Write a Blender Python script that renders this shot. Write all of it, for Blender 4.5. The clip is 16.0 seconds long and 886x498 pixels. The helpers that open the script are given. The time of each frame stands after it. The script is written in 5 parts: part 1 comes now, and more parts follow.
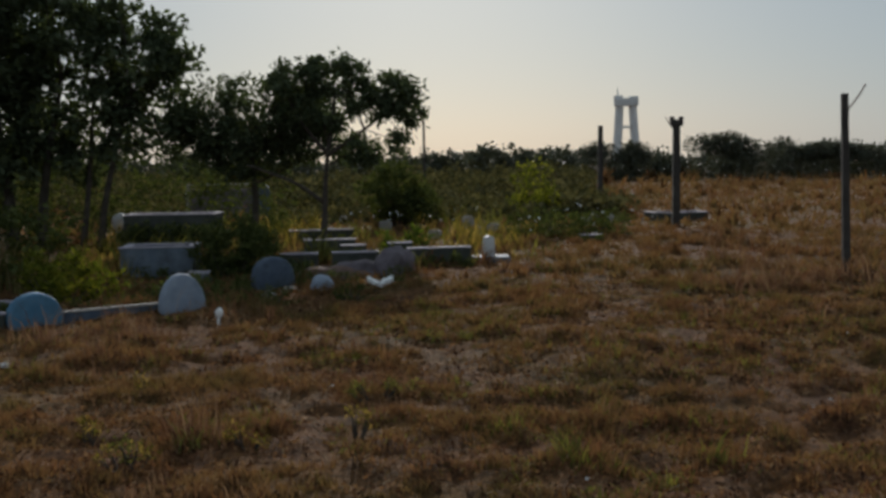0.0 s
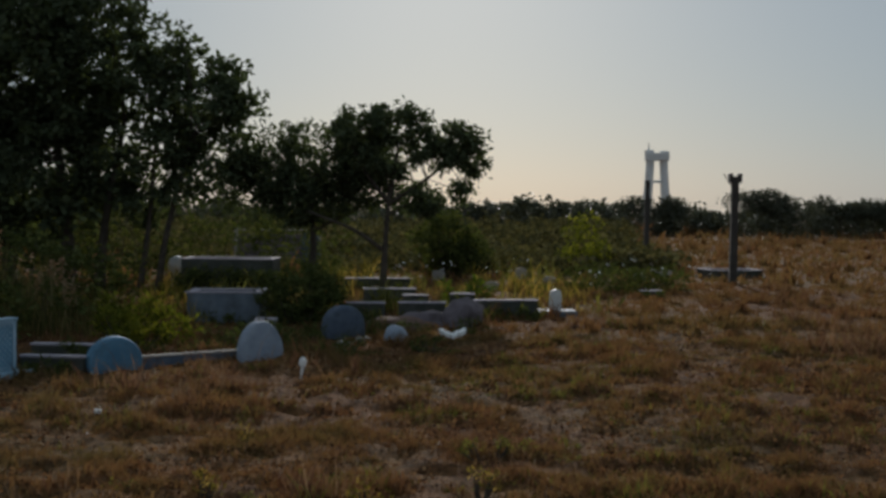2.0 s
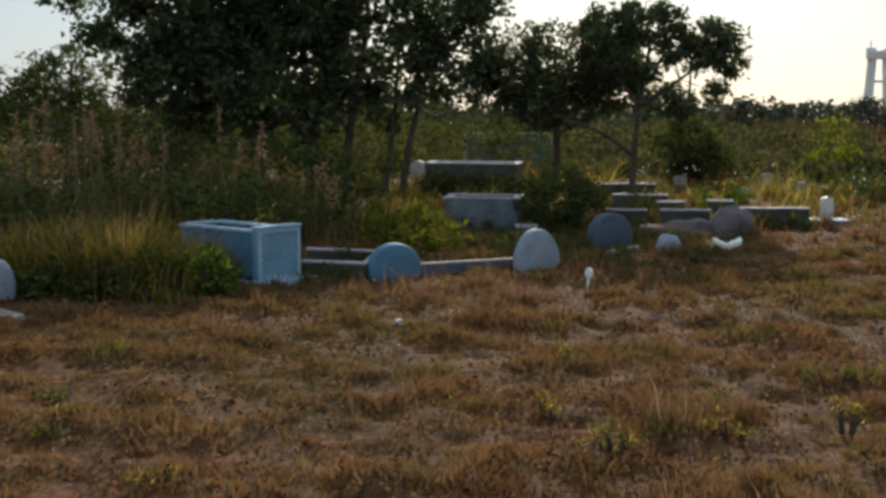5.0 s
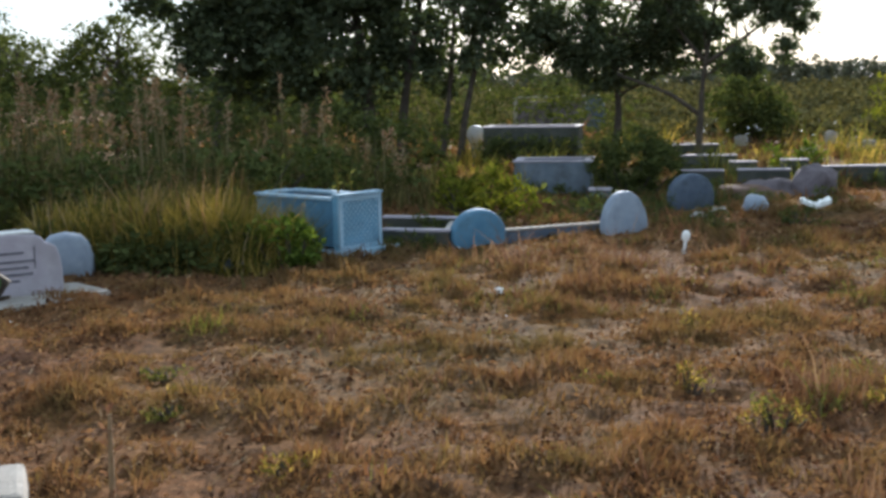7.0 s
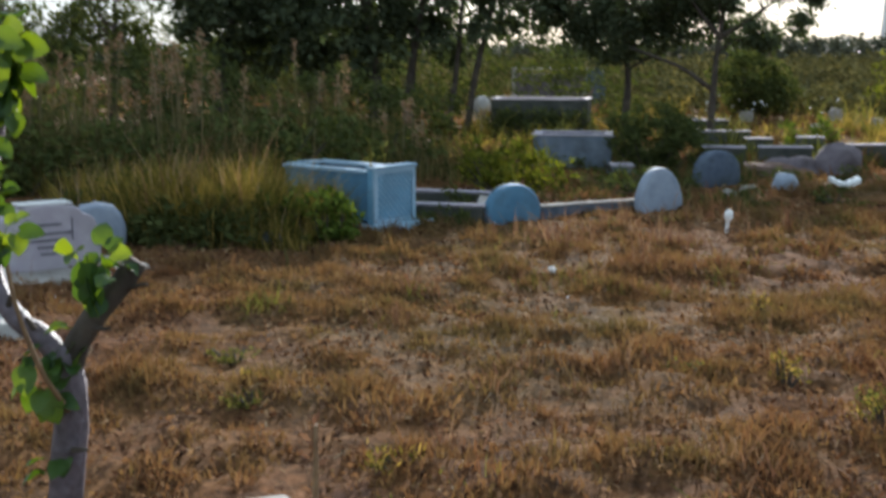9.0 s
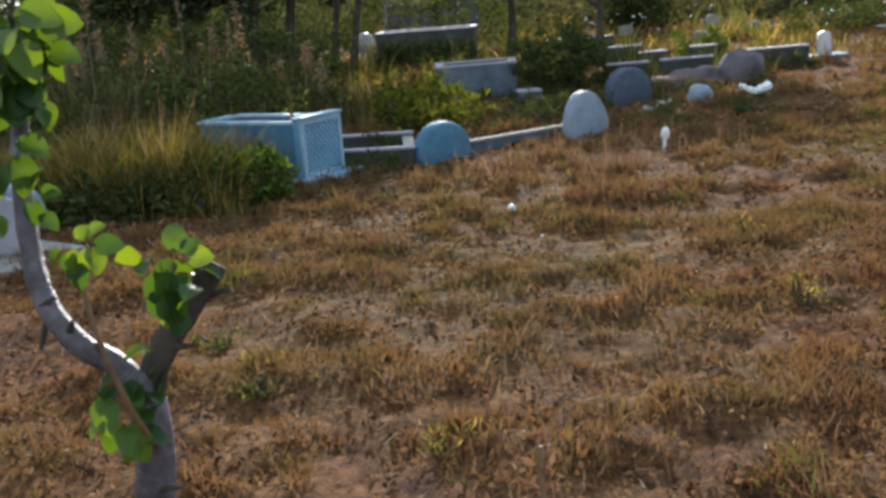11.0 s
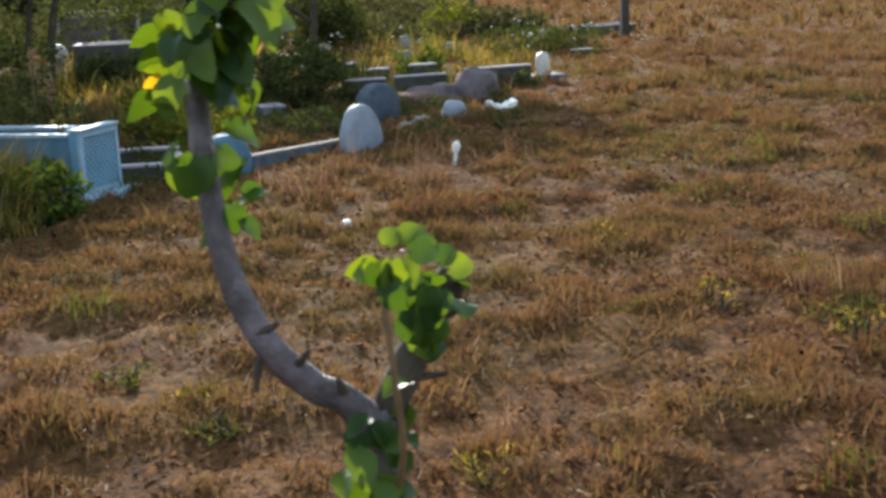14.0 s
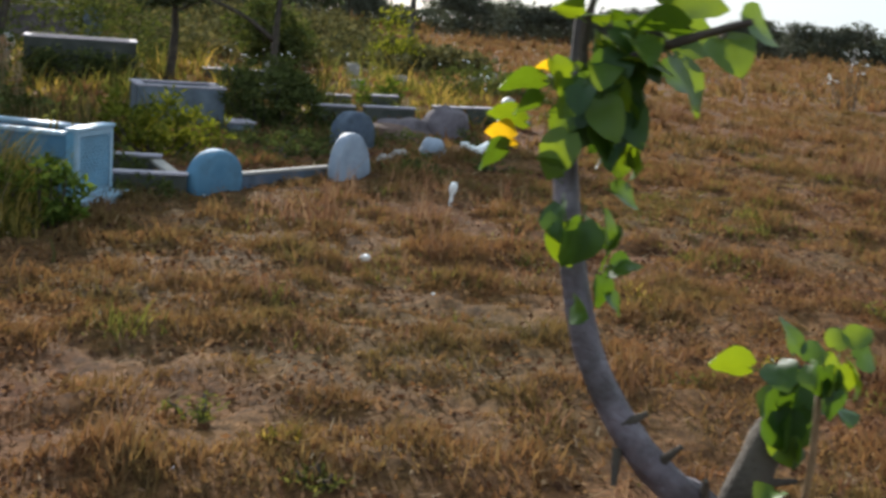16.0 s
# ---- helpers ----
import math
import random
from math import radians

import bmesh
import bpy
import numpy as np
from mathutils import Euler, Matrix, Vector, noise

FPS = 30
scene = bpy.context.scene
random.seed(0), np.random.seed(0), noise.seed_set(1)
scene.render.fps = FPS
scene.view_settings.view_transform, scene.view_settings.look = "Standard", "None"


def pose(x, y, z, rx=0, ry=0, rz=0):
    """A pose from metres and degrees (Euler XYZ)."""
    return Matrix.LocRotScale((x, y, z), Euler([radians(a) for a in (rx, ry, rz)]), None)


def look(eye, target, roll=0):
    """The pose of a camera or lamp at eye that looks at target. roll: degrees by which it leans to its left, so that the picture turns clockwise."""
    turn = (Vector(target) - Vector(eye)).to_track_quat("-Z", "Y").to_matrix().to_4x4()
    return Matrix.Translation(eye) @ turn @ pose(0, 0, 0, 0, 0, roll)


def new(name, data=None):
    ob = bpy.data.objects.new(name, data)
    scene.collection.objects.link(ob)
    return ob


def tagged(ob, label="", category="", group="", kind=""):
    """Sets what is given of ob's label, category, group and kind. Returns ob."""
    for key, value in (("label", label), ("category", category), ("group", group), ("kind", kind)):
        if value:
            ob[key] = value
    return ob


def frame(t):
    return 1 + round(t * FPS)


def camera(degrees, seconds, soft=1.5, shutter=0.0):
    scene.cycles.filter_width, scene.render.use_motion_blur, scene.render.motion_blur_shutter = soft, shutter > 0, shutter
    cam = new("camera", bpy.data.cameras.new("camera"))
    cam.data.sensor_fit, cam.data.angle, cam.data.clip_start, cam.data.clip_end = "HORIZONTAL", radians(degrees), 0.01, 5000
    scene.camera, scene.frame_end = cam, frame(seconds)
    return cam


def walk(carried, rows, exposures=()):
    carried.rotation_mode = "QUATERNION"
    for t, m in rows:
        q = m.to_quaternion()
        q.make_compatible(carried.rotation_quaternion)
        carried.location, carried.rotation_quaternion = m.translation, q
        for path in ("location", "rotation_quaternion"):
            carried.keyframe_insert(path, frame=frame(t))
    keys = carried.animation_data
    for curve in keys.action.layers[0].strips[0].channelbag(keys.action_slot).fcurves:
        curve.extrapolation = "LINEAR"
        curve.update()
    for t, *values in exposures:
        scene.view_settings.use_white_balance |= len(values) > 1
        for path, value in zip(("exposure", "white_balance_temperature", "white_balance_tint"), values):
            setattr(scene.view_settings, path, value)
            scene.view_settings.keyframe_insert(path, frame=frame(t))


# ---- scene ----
# ---------- camera ----------
cam = camera(40.5, 16.0, soft=3.2, shutter=0.4)
PATH = [
    (0, (0.021, 0.236, 1.780), (0.003, 2.230, 1.632), -1.01),
    (0.5, (-0.128, 0.337, 1.791), (-0.153, 2.334, 1.690), 0.52),
    (1, (-0.293, 0.394, 1.789), (-0.341, 2.392, 1.717), 1.25),
    (1.5, (-0.432, 0.433, 1.785), (-0.531, 2.430, 1.728), 1.31),
    (2, (-0.664, 0.467, 1.809), (-0.725, 2.465, 1.743), 0.49),
    (2.5, (-0.817, 0.569, 1.814), (-0.912, 2.564, 1.719), 0.02),
    (3, (-0.945, 0.674, 1.813), (-1.100, 2.664, 1.684), -1.07),
    (3.5, (-1.116, 0.748, 1.812), (-1.342, 2.734, 1.735), -1.87),
    (4, (-1.297, 0.806, 1.859), (-1.614, 2.780, 1.822), -2.21),
    (4.5, (-1.456, 0.840, 1.818), (-1.844, 2.800, 1.733), -0.97),
    (5, (-1.612, 0.962, 1.803), (-2.002, 2.910, 1.575), 0.20),
    (5.2, (-1.673, 1.002, 1.802), (-2.060, 2.953, 1.593), 0.98),
    (7.3, (-2.332, 1.405, 1.718), (-2.797, 3.330, 1.436), -1.76),
    (7.5, (-2.389, 1.432, 1.724), (-2.870, 3.354, 1.450), -1.89),
    (8, (-2.553, 1.503, 1.753), (-3.039, 3.418, 1.444), 0.05),
    (8.5, (-2.704, 1.544, 1.755), (-3.180, 3.466, 1.468), 0.15),
    (9, (-2.879, 1.535, 1.738), (-3.282, 3.466, 1.408), -0.07),
    (9.2, (-2.971, 1.590, 1.753), (-3.338, 3.514, 1.349), 0.58),
    (11.3, (-3.718, 1.868, 1.783), (-3.897, 3.809, 1.337), -4.97),
    (11.5, (-3.810, 1.867, 1.774), (-4.008, 3.807, 1.331), -3.80),
    (12, (-4.026, 1.930, 1.769), (-4.138, 3.886, 1.370), 0.16),
    (12.5, (-4.276, 2.009, 1.788), (-4.200, 3.981, 1.468), -1.43),
    (13, (-4.470, 2.092, 1.763), (-4.261, 4.033, 1.332), 1.32),
    (13.5, (-4.714, 2.214, 1.738), (-4.278, 4.128, 1.356), 2.70),
    (14, (-4.940, 2.346, 1.735), (-4.543, 4.255, 1.289), -2.45),
    (14.5, (-5.173, 2.443, 1.765), (-4.829, 4.364, 1.328), 0.86),
    (15, (-5.366, 2.496, 1.773), (-4.918, 4.413, 1.419), 2.46),
    (15.5, (-5.596, 2.640, 1.767), (-5.006, 4.514, 1.388), 1.62),
    (16, (-5.740, 2.789, 1.751), (-5.167, 4.666, 1.361), 4.62),
]
EXPOSURES = [(0, -0.39, 6250, 10), (0.5, -0.24, 6250, 10), (1, -0.39, 6250, 10), (1.5, -0.49, 6250, 10), (2, -0.54, 6250, 10), (2.5, -0.44, 6250, 10), (3, 0.12, 6250, 10), (3.5, -0.49, 6250, 10), (4, -0.42, 6250, 10), (4.5, -0.59, 6250, 10), (5, 0.43, 6420, 10), (5.2, 0.48, 6400, 10), (7.5, 1.26, 6080, 10), (8, 1.08, 6080, 10), (8.5, 1.16, 6080, 10), (9, 1.03, 6080, 10), (11.5, 1.32, 6080, 10), (12, 1.46, 6080, 10), (12.5, 1.16, 6080, 10), (13, 0.99, 6080, 10), (13.5, 1.33, 6250, 10), (14, 1.24, 6250, 10), (14.5, 1.36, 6250, 10), (15, 1.31, 6250, 10), (15.5, 1.01, 6250, 10), (16, 1.06, 6250, 10)]
walk(cam, [(t, look(eye, target, roll)) for t, eye, target, roll in PATH], EXPOSURES)

# ---------- sky and sun ----------
SUN_AZ, SUN_EL = -2.0, 19.0          # degrees to the right of +y, degrees above the horizon
world = bpy.data.worlds.new("sky")
scene.world = world
world.use_nodes = True
wn = world.node_tree
sky = wn.nodes.new("ShaderNodeTexSky")
sky.sky_type = "NISHITA"
sky.sun_disc = False
sky.sun_elevation, sky.sun_rotation = radians(SUN_EL), radians(SUN_AZ)
sky.air_density, sky.dust_density, sky.ozone_density = 1.0, 1.2, 3.0
haze = wn.nodes.new("ShaderNodeMix")
haze.data_type = "RGBA"
haze.inputs[0].default_value = 0.79
haze.inputs[7].default_value = (4.5, 5.35, 5.9, 1)      # an even, pale haze over the whole sky
wn.links.new(sky.outputs[0], haze.inputs[6])
wn.links.new(haze.outputs[2], wn.nodes["Background"].inputs[0])
wn.nodes["Background"].inputs[1].default_value = 0.086
sun = new("sun", bpy.data.lights.new("sun", "SUN"))
sun.data.energy, sun.data.angle, sun.data.color = 4.5, radians(0.6), (1.0, 0.94, 0.86)
az, el = radians(SUN_AZ), radians(SUN_EL)
SUN_DIR = Vector((math.sin(az) * math.cos(el), math.cos(az) * math.cos(el), math.sin(el)))
sun.matrix_world = look(SUN_DIR * 60, (0, 0, 0))
rng = np.random.default_rng(11)


# ---------- materials ----------
def ramp(nt, src, stops):
    r = nt.nodes.new("ShaderNodeValToRGB")
    els = r.color_ramp.elements
    while len(els) < len(stops):
        els.new(0.5)
    for e, (p, c) in zip(els, stops):
        e.position, e.color = p, (*c, 1)
    nt.links.new(src, r.inputs[0])
    return r.outputs[0]


def noise_tex(nt, scale, detail=4, rough=0.55, coords="Object"):
    tc = nt.nodes.new("ShaderNodeTexCoord")
    n = nt.nodes.new("ShaderNodeTexNoise")
    n.inputs["Scale"].default_value, n.inputs["Detail"].default_value, n.inputs["Roughness"].default_value = scale, detail, rough
    nt.links.new(tc.outputs[coords], n.inputs["Vector"])
    return n.outputs[0]


def mix_col(nt, a, b, fac, kind="MIX"):
    m = nt.nodes.new("ShaderNodeMix")
    m.data_type, m.blend_type = "RGBA", kind
    for sock, v in ((m.inputs[6], a), (m.inputs[7], b), (m.inputs[0], fac)):
        if isinstance(v, bpy.types.NodeSocket):
            nt.links.new(v, sock)
        elif isinstance(v, tuple):
            sock.default_value = (*v, 1)
        else:
            sock.default_value = v
    return m.outputs[2]


def solid(name, dark, light, scale=6.0, rough=0.85, stain=None, stain_scale=1.5, bump=0.25, grain=60.0, metal=0.0):
    """A matt surface with mottling at one scale, stains at another and fine relief."""
    m = bpy.data.materials.new(name)
    m.use_nodes = True
    nt = m.node_tree
    bsdf = nt.nodes["Principled BSDF"]
    col = ramp(nt, noise_tex(nt, scale, 6), [(0.3, dark), (0.72, light)])
    if stain:
        f = ramp(nt, noise_tex(nt, stain_scale, 5, 0.65), [(0.46, (0, 0, 0)), (0.68, (1, 1, 1))])
        col = mix_col(nt, col, stain, f)
    nt.links.new(col, bsdf.inputs["Base Color"])
    bsdf.inputs["Roughness"].default_value, bsdf.inputs["Metallic"].default_value = rough, metal
    bsdf.inputs["Specular IOR Level"].default_value = 0.3
    b = nt.nodes.new("ShaderNodeBump")
    b.inputs["Strength"].default_value, b.inputs["Distance"].default_value = bump, 0.02
    nt.links.new(noise_tex(nt, grain, 5, 0.7), b.inputs["Height"])
    nt.links.new(b.outputs[0], bsdf.inputs["Normal"])
    return m


def foliage(name, stops, through_col, share=0.4, rough=0.6, patch=0.25, patch_stops=None, spec=0.0, by="island"):
    """Leaves and blades: each takes a colour of its own, and light shines through them."""
    m = bpy.data.materials.new(name)
    m.use_nodes = True
    nt = m.node_tree
    bsdf, out = nt.nodes["Principled BSDF"], nt.nodes["Material Output"]
    if by == "island":
        rnd = nt.nodes.new("ShaderNodeNewGeometry").outputs["Random Per Island"]
    else:
        rnd = nt.nodes.new("ShaderNodeObjectInfo").outputs["Random"]
    col = ramp(nt, rnd, stops)
    if patch_stops:
        tint = ramp(nt, noise_tex(nt, patch, 5, 0.6), patch_stops)
        small = ramp(nt, noise_tex(nt, patch * 7, 5, 0.65), patch_stops)
        col = mix_col(nt, col, mix_col(nt, tint, small, 0.5), 0.62)
    nt.links.new(col, bsdf.inputs["Base Color"])
    bsdf.inputs["Roughness"].default_value = rough
    bsdf.inputs["Specular IOR Level"].default_value = spec
    tr = nt.nodes.new("ShaderNodeBsdfTranslucent")
    nt.links.new(mix_col(nt, col, through_col, 1.0, "MULTIPLY"), tr.inputs[0])
    ms = nt.nodes.new("ShaderNodeMixShader")
    ms.inputs[0].default_value = share
    nt.links.new(bsdf.outputs[0], ms.inputs[1])
    nt.links.new(tr.outputs[0], ms.inputs[2])
    nt.links.new(ms.outputs[0], out.inputs[0])
    return m


FIELD_STOPS = [(0.33, (0.085, 0.038, 0.027)), (0.41, (0.192, 0.089, 0.046)), (0.49, (0.240, 0.134, 0.058)), (0.56, (0.170, 0.125, 0.046)), (0.65, (0.090, 0.088, 0.028))]


def soil_material():
    m = bpy.data.materials.new("dry field soil")
    m.use_nodes = True
    nt = m.node_tree
    bsdf = nt.nodes["Principled BSDF"]
    big = ramp(nt, noise_tex(nt, 0.28, 6, 0.6), [(a, tuple(0.62 * v for v in c)) for a, c in FIELD_STOPS])
    mid = ramp(nt, noise_tex(nt, 3.2, 6, 0.65), [(0.36, (0.058, 0.03, 0.022)), (0.5, (0.162, 0.084, 0.043)), (0.62, (0.225, 0.122, 0.062))])
    fine = ramp(nt, noise_tex(nt, 13, 7, 0.8), [(0.38, (0.15, 0.14, 0.13)), (0.5, (0.75, 0.71, 0.64)), (0.62, (1.35, 1.24, 1.1))])
    col = mix_col(nt, mix_col(nt, big, mid, 0.5), fine, 0.8, "MULTIPLY")
    nt.links.new(col, bsdf.inputs["Base Color"])
    bsdf.inputs["Roughness"].default_value = 0.95
    bsdf.inputs["Specular IOR Level"].default_value = 0.05
    b = nt.nodes.new("ShaderNodeBump")
    b.inputs["Strength"].default_value, b.inputs["Distance"].default_value = 0.7, 0.05
    nt.links.new(noise_tex(nt, 18, 6, 0.7), b.inputs["Height"])
    nt.links.new(b.outputs[0], bsdf.inputs["Normal"])
    return m


SOIL = soil_material()
GRASS = foliage("dry grass", [(0, (0.07, 0.038, 0.028)), (0.35, (0.165, 0.094, 0.057)), (0.7, (0.245, 0.16, 0.088)), (0.9, (0.13, 0.12, 0.044)), (1, (0.34, 0.245, 0.13))], (1.0, 0.88, 0.66), 0.38, patch=0.28, patch_stops=FIELD_STOPS)
RUST_GRASS = foliage("rust grass", [(0, (0.11, 0.06, 0.044)), (0.5, (0.19, 0.112, 0.072)), (1, (0.29, 0.21, 0.135))], (1.0, 0.82, 0.62), 0.36)
WEED = foliage("weeds", [(0, (0.05, 0.055, 0.02)), (0.5, (0.13, 0.135, 0.04)), (1, (0.26, 0.24, 0.07))], (1.0, 1.0, 0.5), 0.36)
HEDGE_GRASS = foliage("hedge grass", [(0, (0.05, 0.055, 0.016)), (0.45, (0.13, 0.125, 0.033)), (0.72, (0.29, 0.225, 0.06)), (1, (0.50, 0.37, 0.14))], (1.15, 1.0, 0.5), 0.48)
LEAF_DARK = foliage("tree leaves", [(0, (0.048, 0.058, 0.034)), (0.6, (0.085, 0.102, 0.058)), (1, (0.125, 0.146, 0.08))], (0.9, 1.0, 0.45), 0.3, rough=0.8)
LEAF_OLIVE = foliage("olive leaves", [(0, (0.045, 0.057, 0.022)), (0.6, (0.085, 0.102, 0.036)), (1, (0.14, 0.152, 0.056))], (1.0, 1.0, 0.45), 0.3)
LEAF_BUSH = foliage("bush leaves", [(0, (0.03, 0.05, 0.012)), (0.5, (0.08, 0.12, 0.025)), (1, (0.19, 0.24, 0.05))], (1.0, 1.0, 0.4), 0.38)
LEAF_SCRUB = foliage("scrub leaves", [(0, (0.06, 0.064, 0.045)), (0.6, (0.095, 0.10, 0.07)), (1, (0.13, 0.132, 0.095))], (1.0, 1.0, 0.5), 0.12, spec=0.1)
LEAF_BRUSH = foliage("dry brush leaves", [(0, (0.05, 0.05, 0.025)), (0.5, (0.11, 0.105, 0.05)), (1, (0.20, 0.17, 0.085))], (1.0, 0.95, 0.5), 0.2)
LEAF_YELLOW = foliage("yellow green leaves", [(0, (0.055, 0.07, 0.014)), (0.5, (0.13, 0.145, 0.026)), (1, (0.27, 0.26, 0.05))], (1.0, 1.0, 0.35), 0.45)
REED = foliage("reeds", [(0, (0.045, 0.05, 0.02)), (0.5, (0.11, 0.105, 0.04)), (1, (0.24, 0.19, 0.09))], (1.0, 0.9, 0.55), 0.36)
LITTER = foliage("dead leaves", [(0, (0.03, 0.018, 0.014)), (0.35, (0.10, 0.052, 0.03)), (0.7, (0.26, 0.15, 0.08)), (0.93, (0.30, 0.185, 0.10)), (1, (0.34, 0.235, 0.135))], (1.0, 0.82, 0.55), 0.25)
STRAW = foliage("straw", [(0, (0.07, 0.04, 0.03)), (0.5, (0.18, 0.11, 0.07)), (0.85, (0.30, 0.20, 0.115)), (1, (0.44, 0.34, 0.22))], (1.0, 0.88, 0.66), 0.25)
STALK = foliage("reed stalks", [(0, (0.165, 0.138, 0.066)), (1, (0.248, 0.209, 0.121))], (1.0, 0.9, 0.6), 0.3, by="object")
PLUME = foliage("reed plumes", [(0, (0.28, 0.15, 0.09)), (0.5, (0.36, 0.24, 0.15)), (1, (0.46, 0.37, 0.25))], (1.0, 0.8, 0.65), 0.5)
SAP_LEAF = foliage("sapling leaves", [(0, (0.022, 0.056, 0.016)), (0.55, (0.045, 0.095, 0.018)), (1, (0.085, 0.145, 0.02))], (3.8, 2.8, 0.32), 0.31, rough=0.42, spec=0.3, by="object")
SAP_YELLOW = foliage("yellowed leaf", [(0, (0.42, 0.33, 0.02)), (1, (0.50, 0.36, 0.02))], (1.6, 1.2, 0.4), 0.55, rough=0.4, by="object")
BARK = solid("grey bark", (0.08, 0.062, 0.074), (0.225, 0.185, 0.21), 17, 0.5, (0.055, 0.04, 0.04), 9, 0.9, 38)
BARK.node_tree.nodes["Principled BSDF"].inputs["Specular IOR Level"].default_value = 0.6
BARK_DARK = solid("dark bark", (0.04, 0.032, 0.025), (0.10, 0.08, 0.06), 9, 0.9, None, 2, 0.6, 30)
SHOOT = solid("brown shoot", (0.15, 0.095, 0.05), (0.26, 0.17, 0.09), 20, 0.7, None, 2, 0.3, 60)
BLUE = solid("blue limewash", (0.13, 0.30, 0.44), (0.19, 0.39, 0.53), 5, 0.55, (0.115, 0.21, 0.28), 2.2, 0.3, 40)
BLUE_DEEP_SHADED = solid("deep and shaded turquoise limewash", (0.072, 0.175, 0.275), (0.12, 0.255, 0.37), 5, 0.75, (0.07, 0.13, 0.18), 2.2, 0.3, 40)
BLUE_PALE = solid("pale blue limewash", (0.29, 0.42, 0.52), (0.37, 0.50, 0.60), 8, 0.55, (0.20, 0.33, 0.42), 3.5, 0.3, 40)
STONE_PALE = solid("pale grey blue stone", (0.225, 0.265, 0.33), (0.31, 0.35, 0.41), 7, 0.65, (0.17, 0.20, 0.24), 3.0, 0.4, 40)
BLUE_DIM = solid("dim blue plaster", (0.062, 0.082, 0.118), (0.112, 0.138, 0.18), 7, 0.8, (0.05, 0.062, 0.066), 3.0, 0.4, 40)
BLUE_GREY = solid("weathered blue grey plaster", (0.12, 0.148, 0.185), (0.185, 0.215, 0.25), 7, 0.75, (0.09, 0.105, 0.12), 3.0, 0.4, 40)
WHITE = solid("weathered whitewash", (0.532, 0.522, 0.503), (0.703, 0.694, 0.665), 6, 0.5, (0.399, 0.38, 0.342), 2.6, 0.3, 45)
WHITE_CLEAN = solid("white plastic", (0.80, 0.80, 0.78), (0.88, 0.88, 0.86), 9, 0.45, None, 2, 0.1, 30)
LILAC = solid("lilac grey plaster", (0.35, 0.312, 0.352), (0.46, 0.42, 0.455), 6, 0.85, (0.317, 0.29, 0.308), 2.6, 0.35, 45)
CONCRETE = solid("old concrete", (0.26, 0.24, 0.22), (0.42, 0.39, 0.35), 5, 0.9, (0.18, 0.16, 0.14), 2.4, 0.5, 35)
LILAC_DIM = solid("dim lilac earth plaster", (0.105, 0.084, 0.0945), (0.175, 0.147, 0.158), 6, 0.95, (0.07, 0.056, 0.056), 2.4, 0.6, 30)
# the shade on backlit kerb and tomb walls, put into the plaster colour
SHADE_PLASTER = solid("plaster darkened for shade", (0.0434, 0.0465, 0.0372), (0.0868, 0.0868, 0.0744), 5, 0.65, (0.031, 0.0341, 0.0248), 2.0, 0.5, 30)
EARTH = solid("bare earth", (0.105, 0.063, 0.049), (0.196, 0.126, 0.098), 5, 0.95, (0.084, 0.049, 0.035), 2.0, 0.8, 25)
INK = solid("faded black paint", (0.11, 0.10, 0.12), (0.19, 0.18, 0.20), 20, 0.8)
# posts and pole are coloured dark to hold their backlit shade
POST = solid("post concrete darkened as backlit", (0.045, 0.0383, 0.0338), (0.0765, 0.0675, 0.0585), 6, 0.9, None, 2, 0.5, 30)
IRON = solid("rusty iron", (0.10, 0.06, 0.05), (0.17, 0.11, 0.08), 20, 0.7, None, 2, 0.3, 60, 0.5)
TOWER = solid("far tower whitewash", (0.74, 0.73, 0.70), (0.84, 0.83, 0.80), 0.3, 0.9, (0.66, 0.65, 0.62), 0.1, 0.1, 1.0)
WHITE_FLECK = solid("white leaf and glint flecks", (0.72, 0.70, 0.66), (0.84, 0.82, 0.78), 20, 0.7)


# ---------- building helpers ----------
def smooth(a, b, v):
    u = np.clip((v - a) / (b - a), 0, 1)
    return u * u * (3 - 2 * u)


def ground_z(x, y):
    """The height of the field: level, with a slight rise to the left close by."""
    return 0.01 - 0.03 * 6 * np.tanh((x + 3) / 6) * (1 - smooth(8, 14, y))


def lattice_noise(x, y, k, seed):
    """Smooth random values, -1 to 1, with about k bumps a metre."""
    u, v = np.asarray(x) * k, np.asarray(y) * k
    i, j = np.floor(u).astype(np.int64), np.floor(v).astype(np.int64)
    a, b = u - i, v - j
    a, b = a * a * (3 - 2 * a), b * b * (3 - 2 * b)

    def val(p, q):
        h = (p * 374761393 + q * 668265263 + seed * 974634777) & 0x7FFFFFFF
        h = ((h ^ (h >> 13)) * 1274126177) & 0x7FFFFFFF
        return ((h ^ (h >> 16)) & 0xFFFF) / 32767.5 - 1

    return (val(i, j) * (1 - a) + val(i + 1, j) * a) * (1 - b) + (val(i, j + 1) * (1 - a) + val(i + 1, j + 1) * a) * b


def lumps(x, y):
    """The small hummocks of the field."""
    n = lattice_noise(x, y, 2.3, 1) * 0.030 + lattice_noise(x + 3, y, 4.6, 2) * 0.024 + lattice_noise(x, y + 5, 0.7, 3) * 0.03 + lattice_noise(x, y, 6.5, 61) * 0.022
    return n * (smooth(-18, -13, x) * (1 - smooth(9, 14, x)) * (1 - smooth(20, 40, y)))


def gz(x, y):
    return float(ground_z(np.float64(x), np.float64(y)))


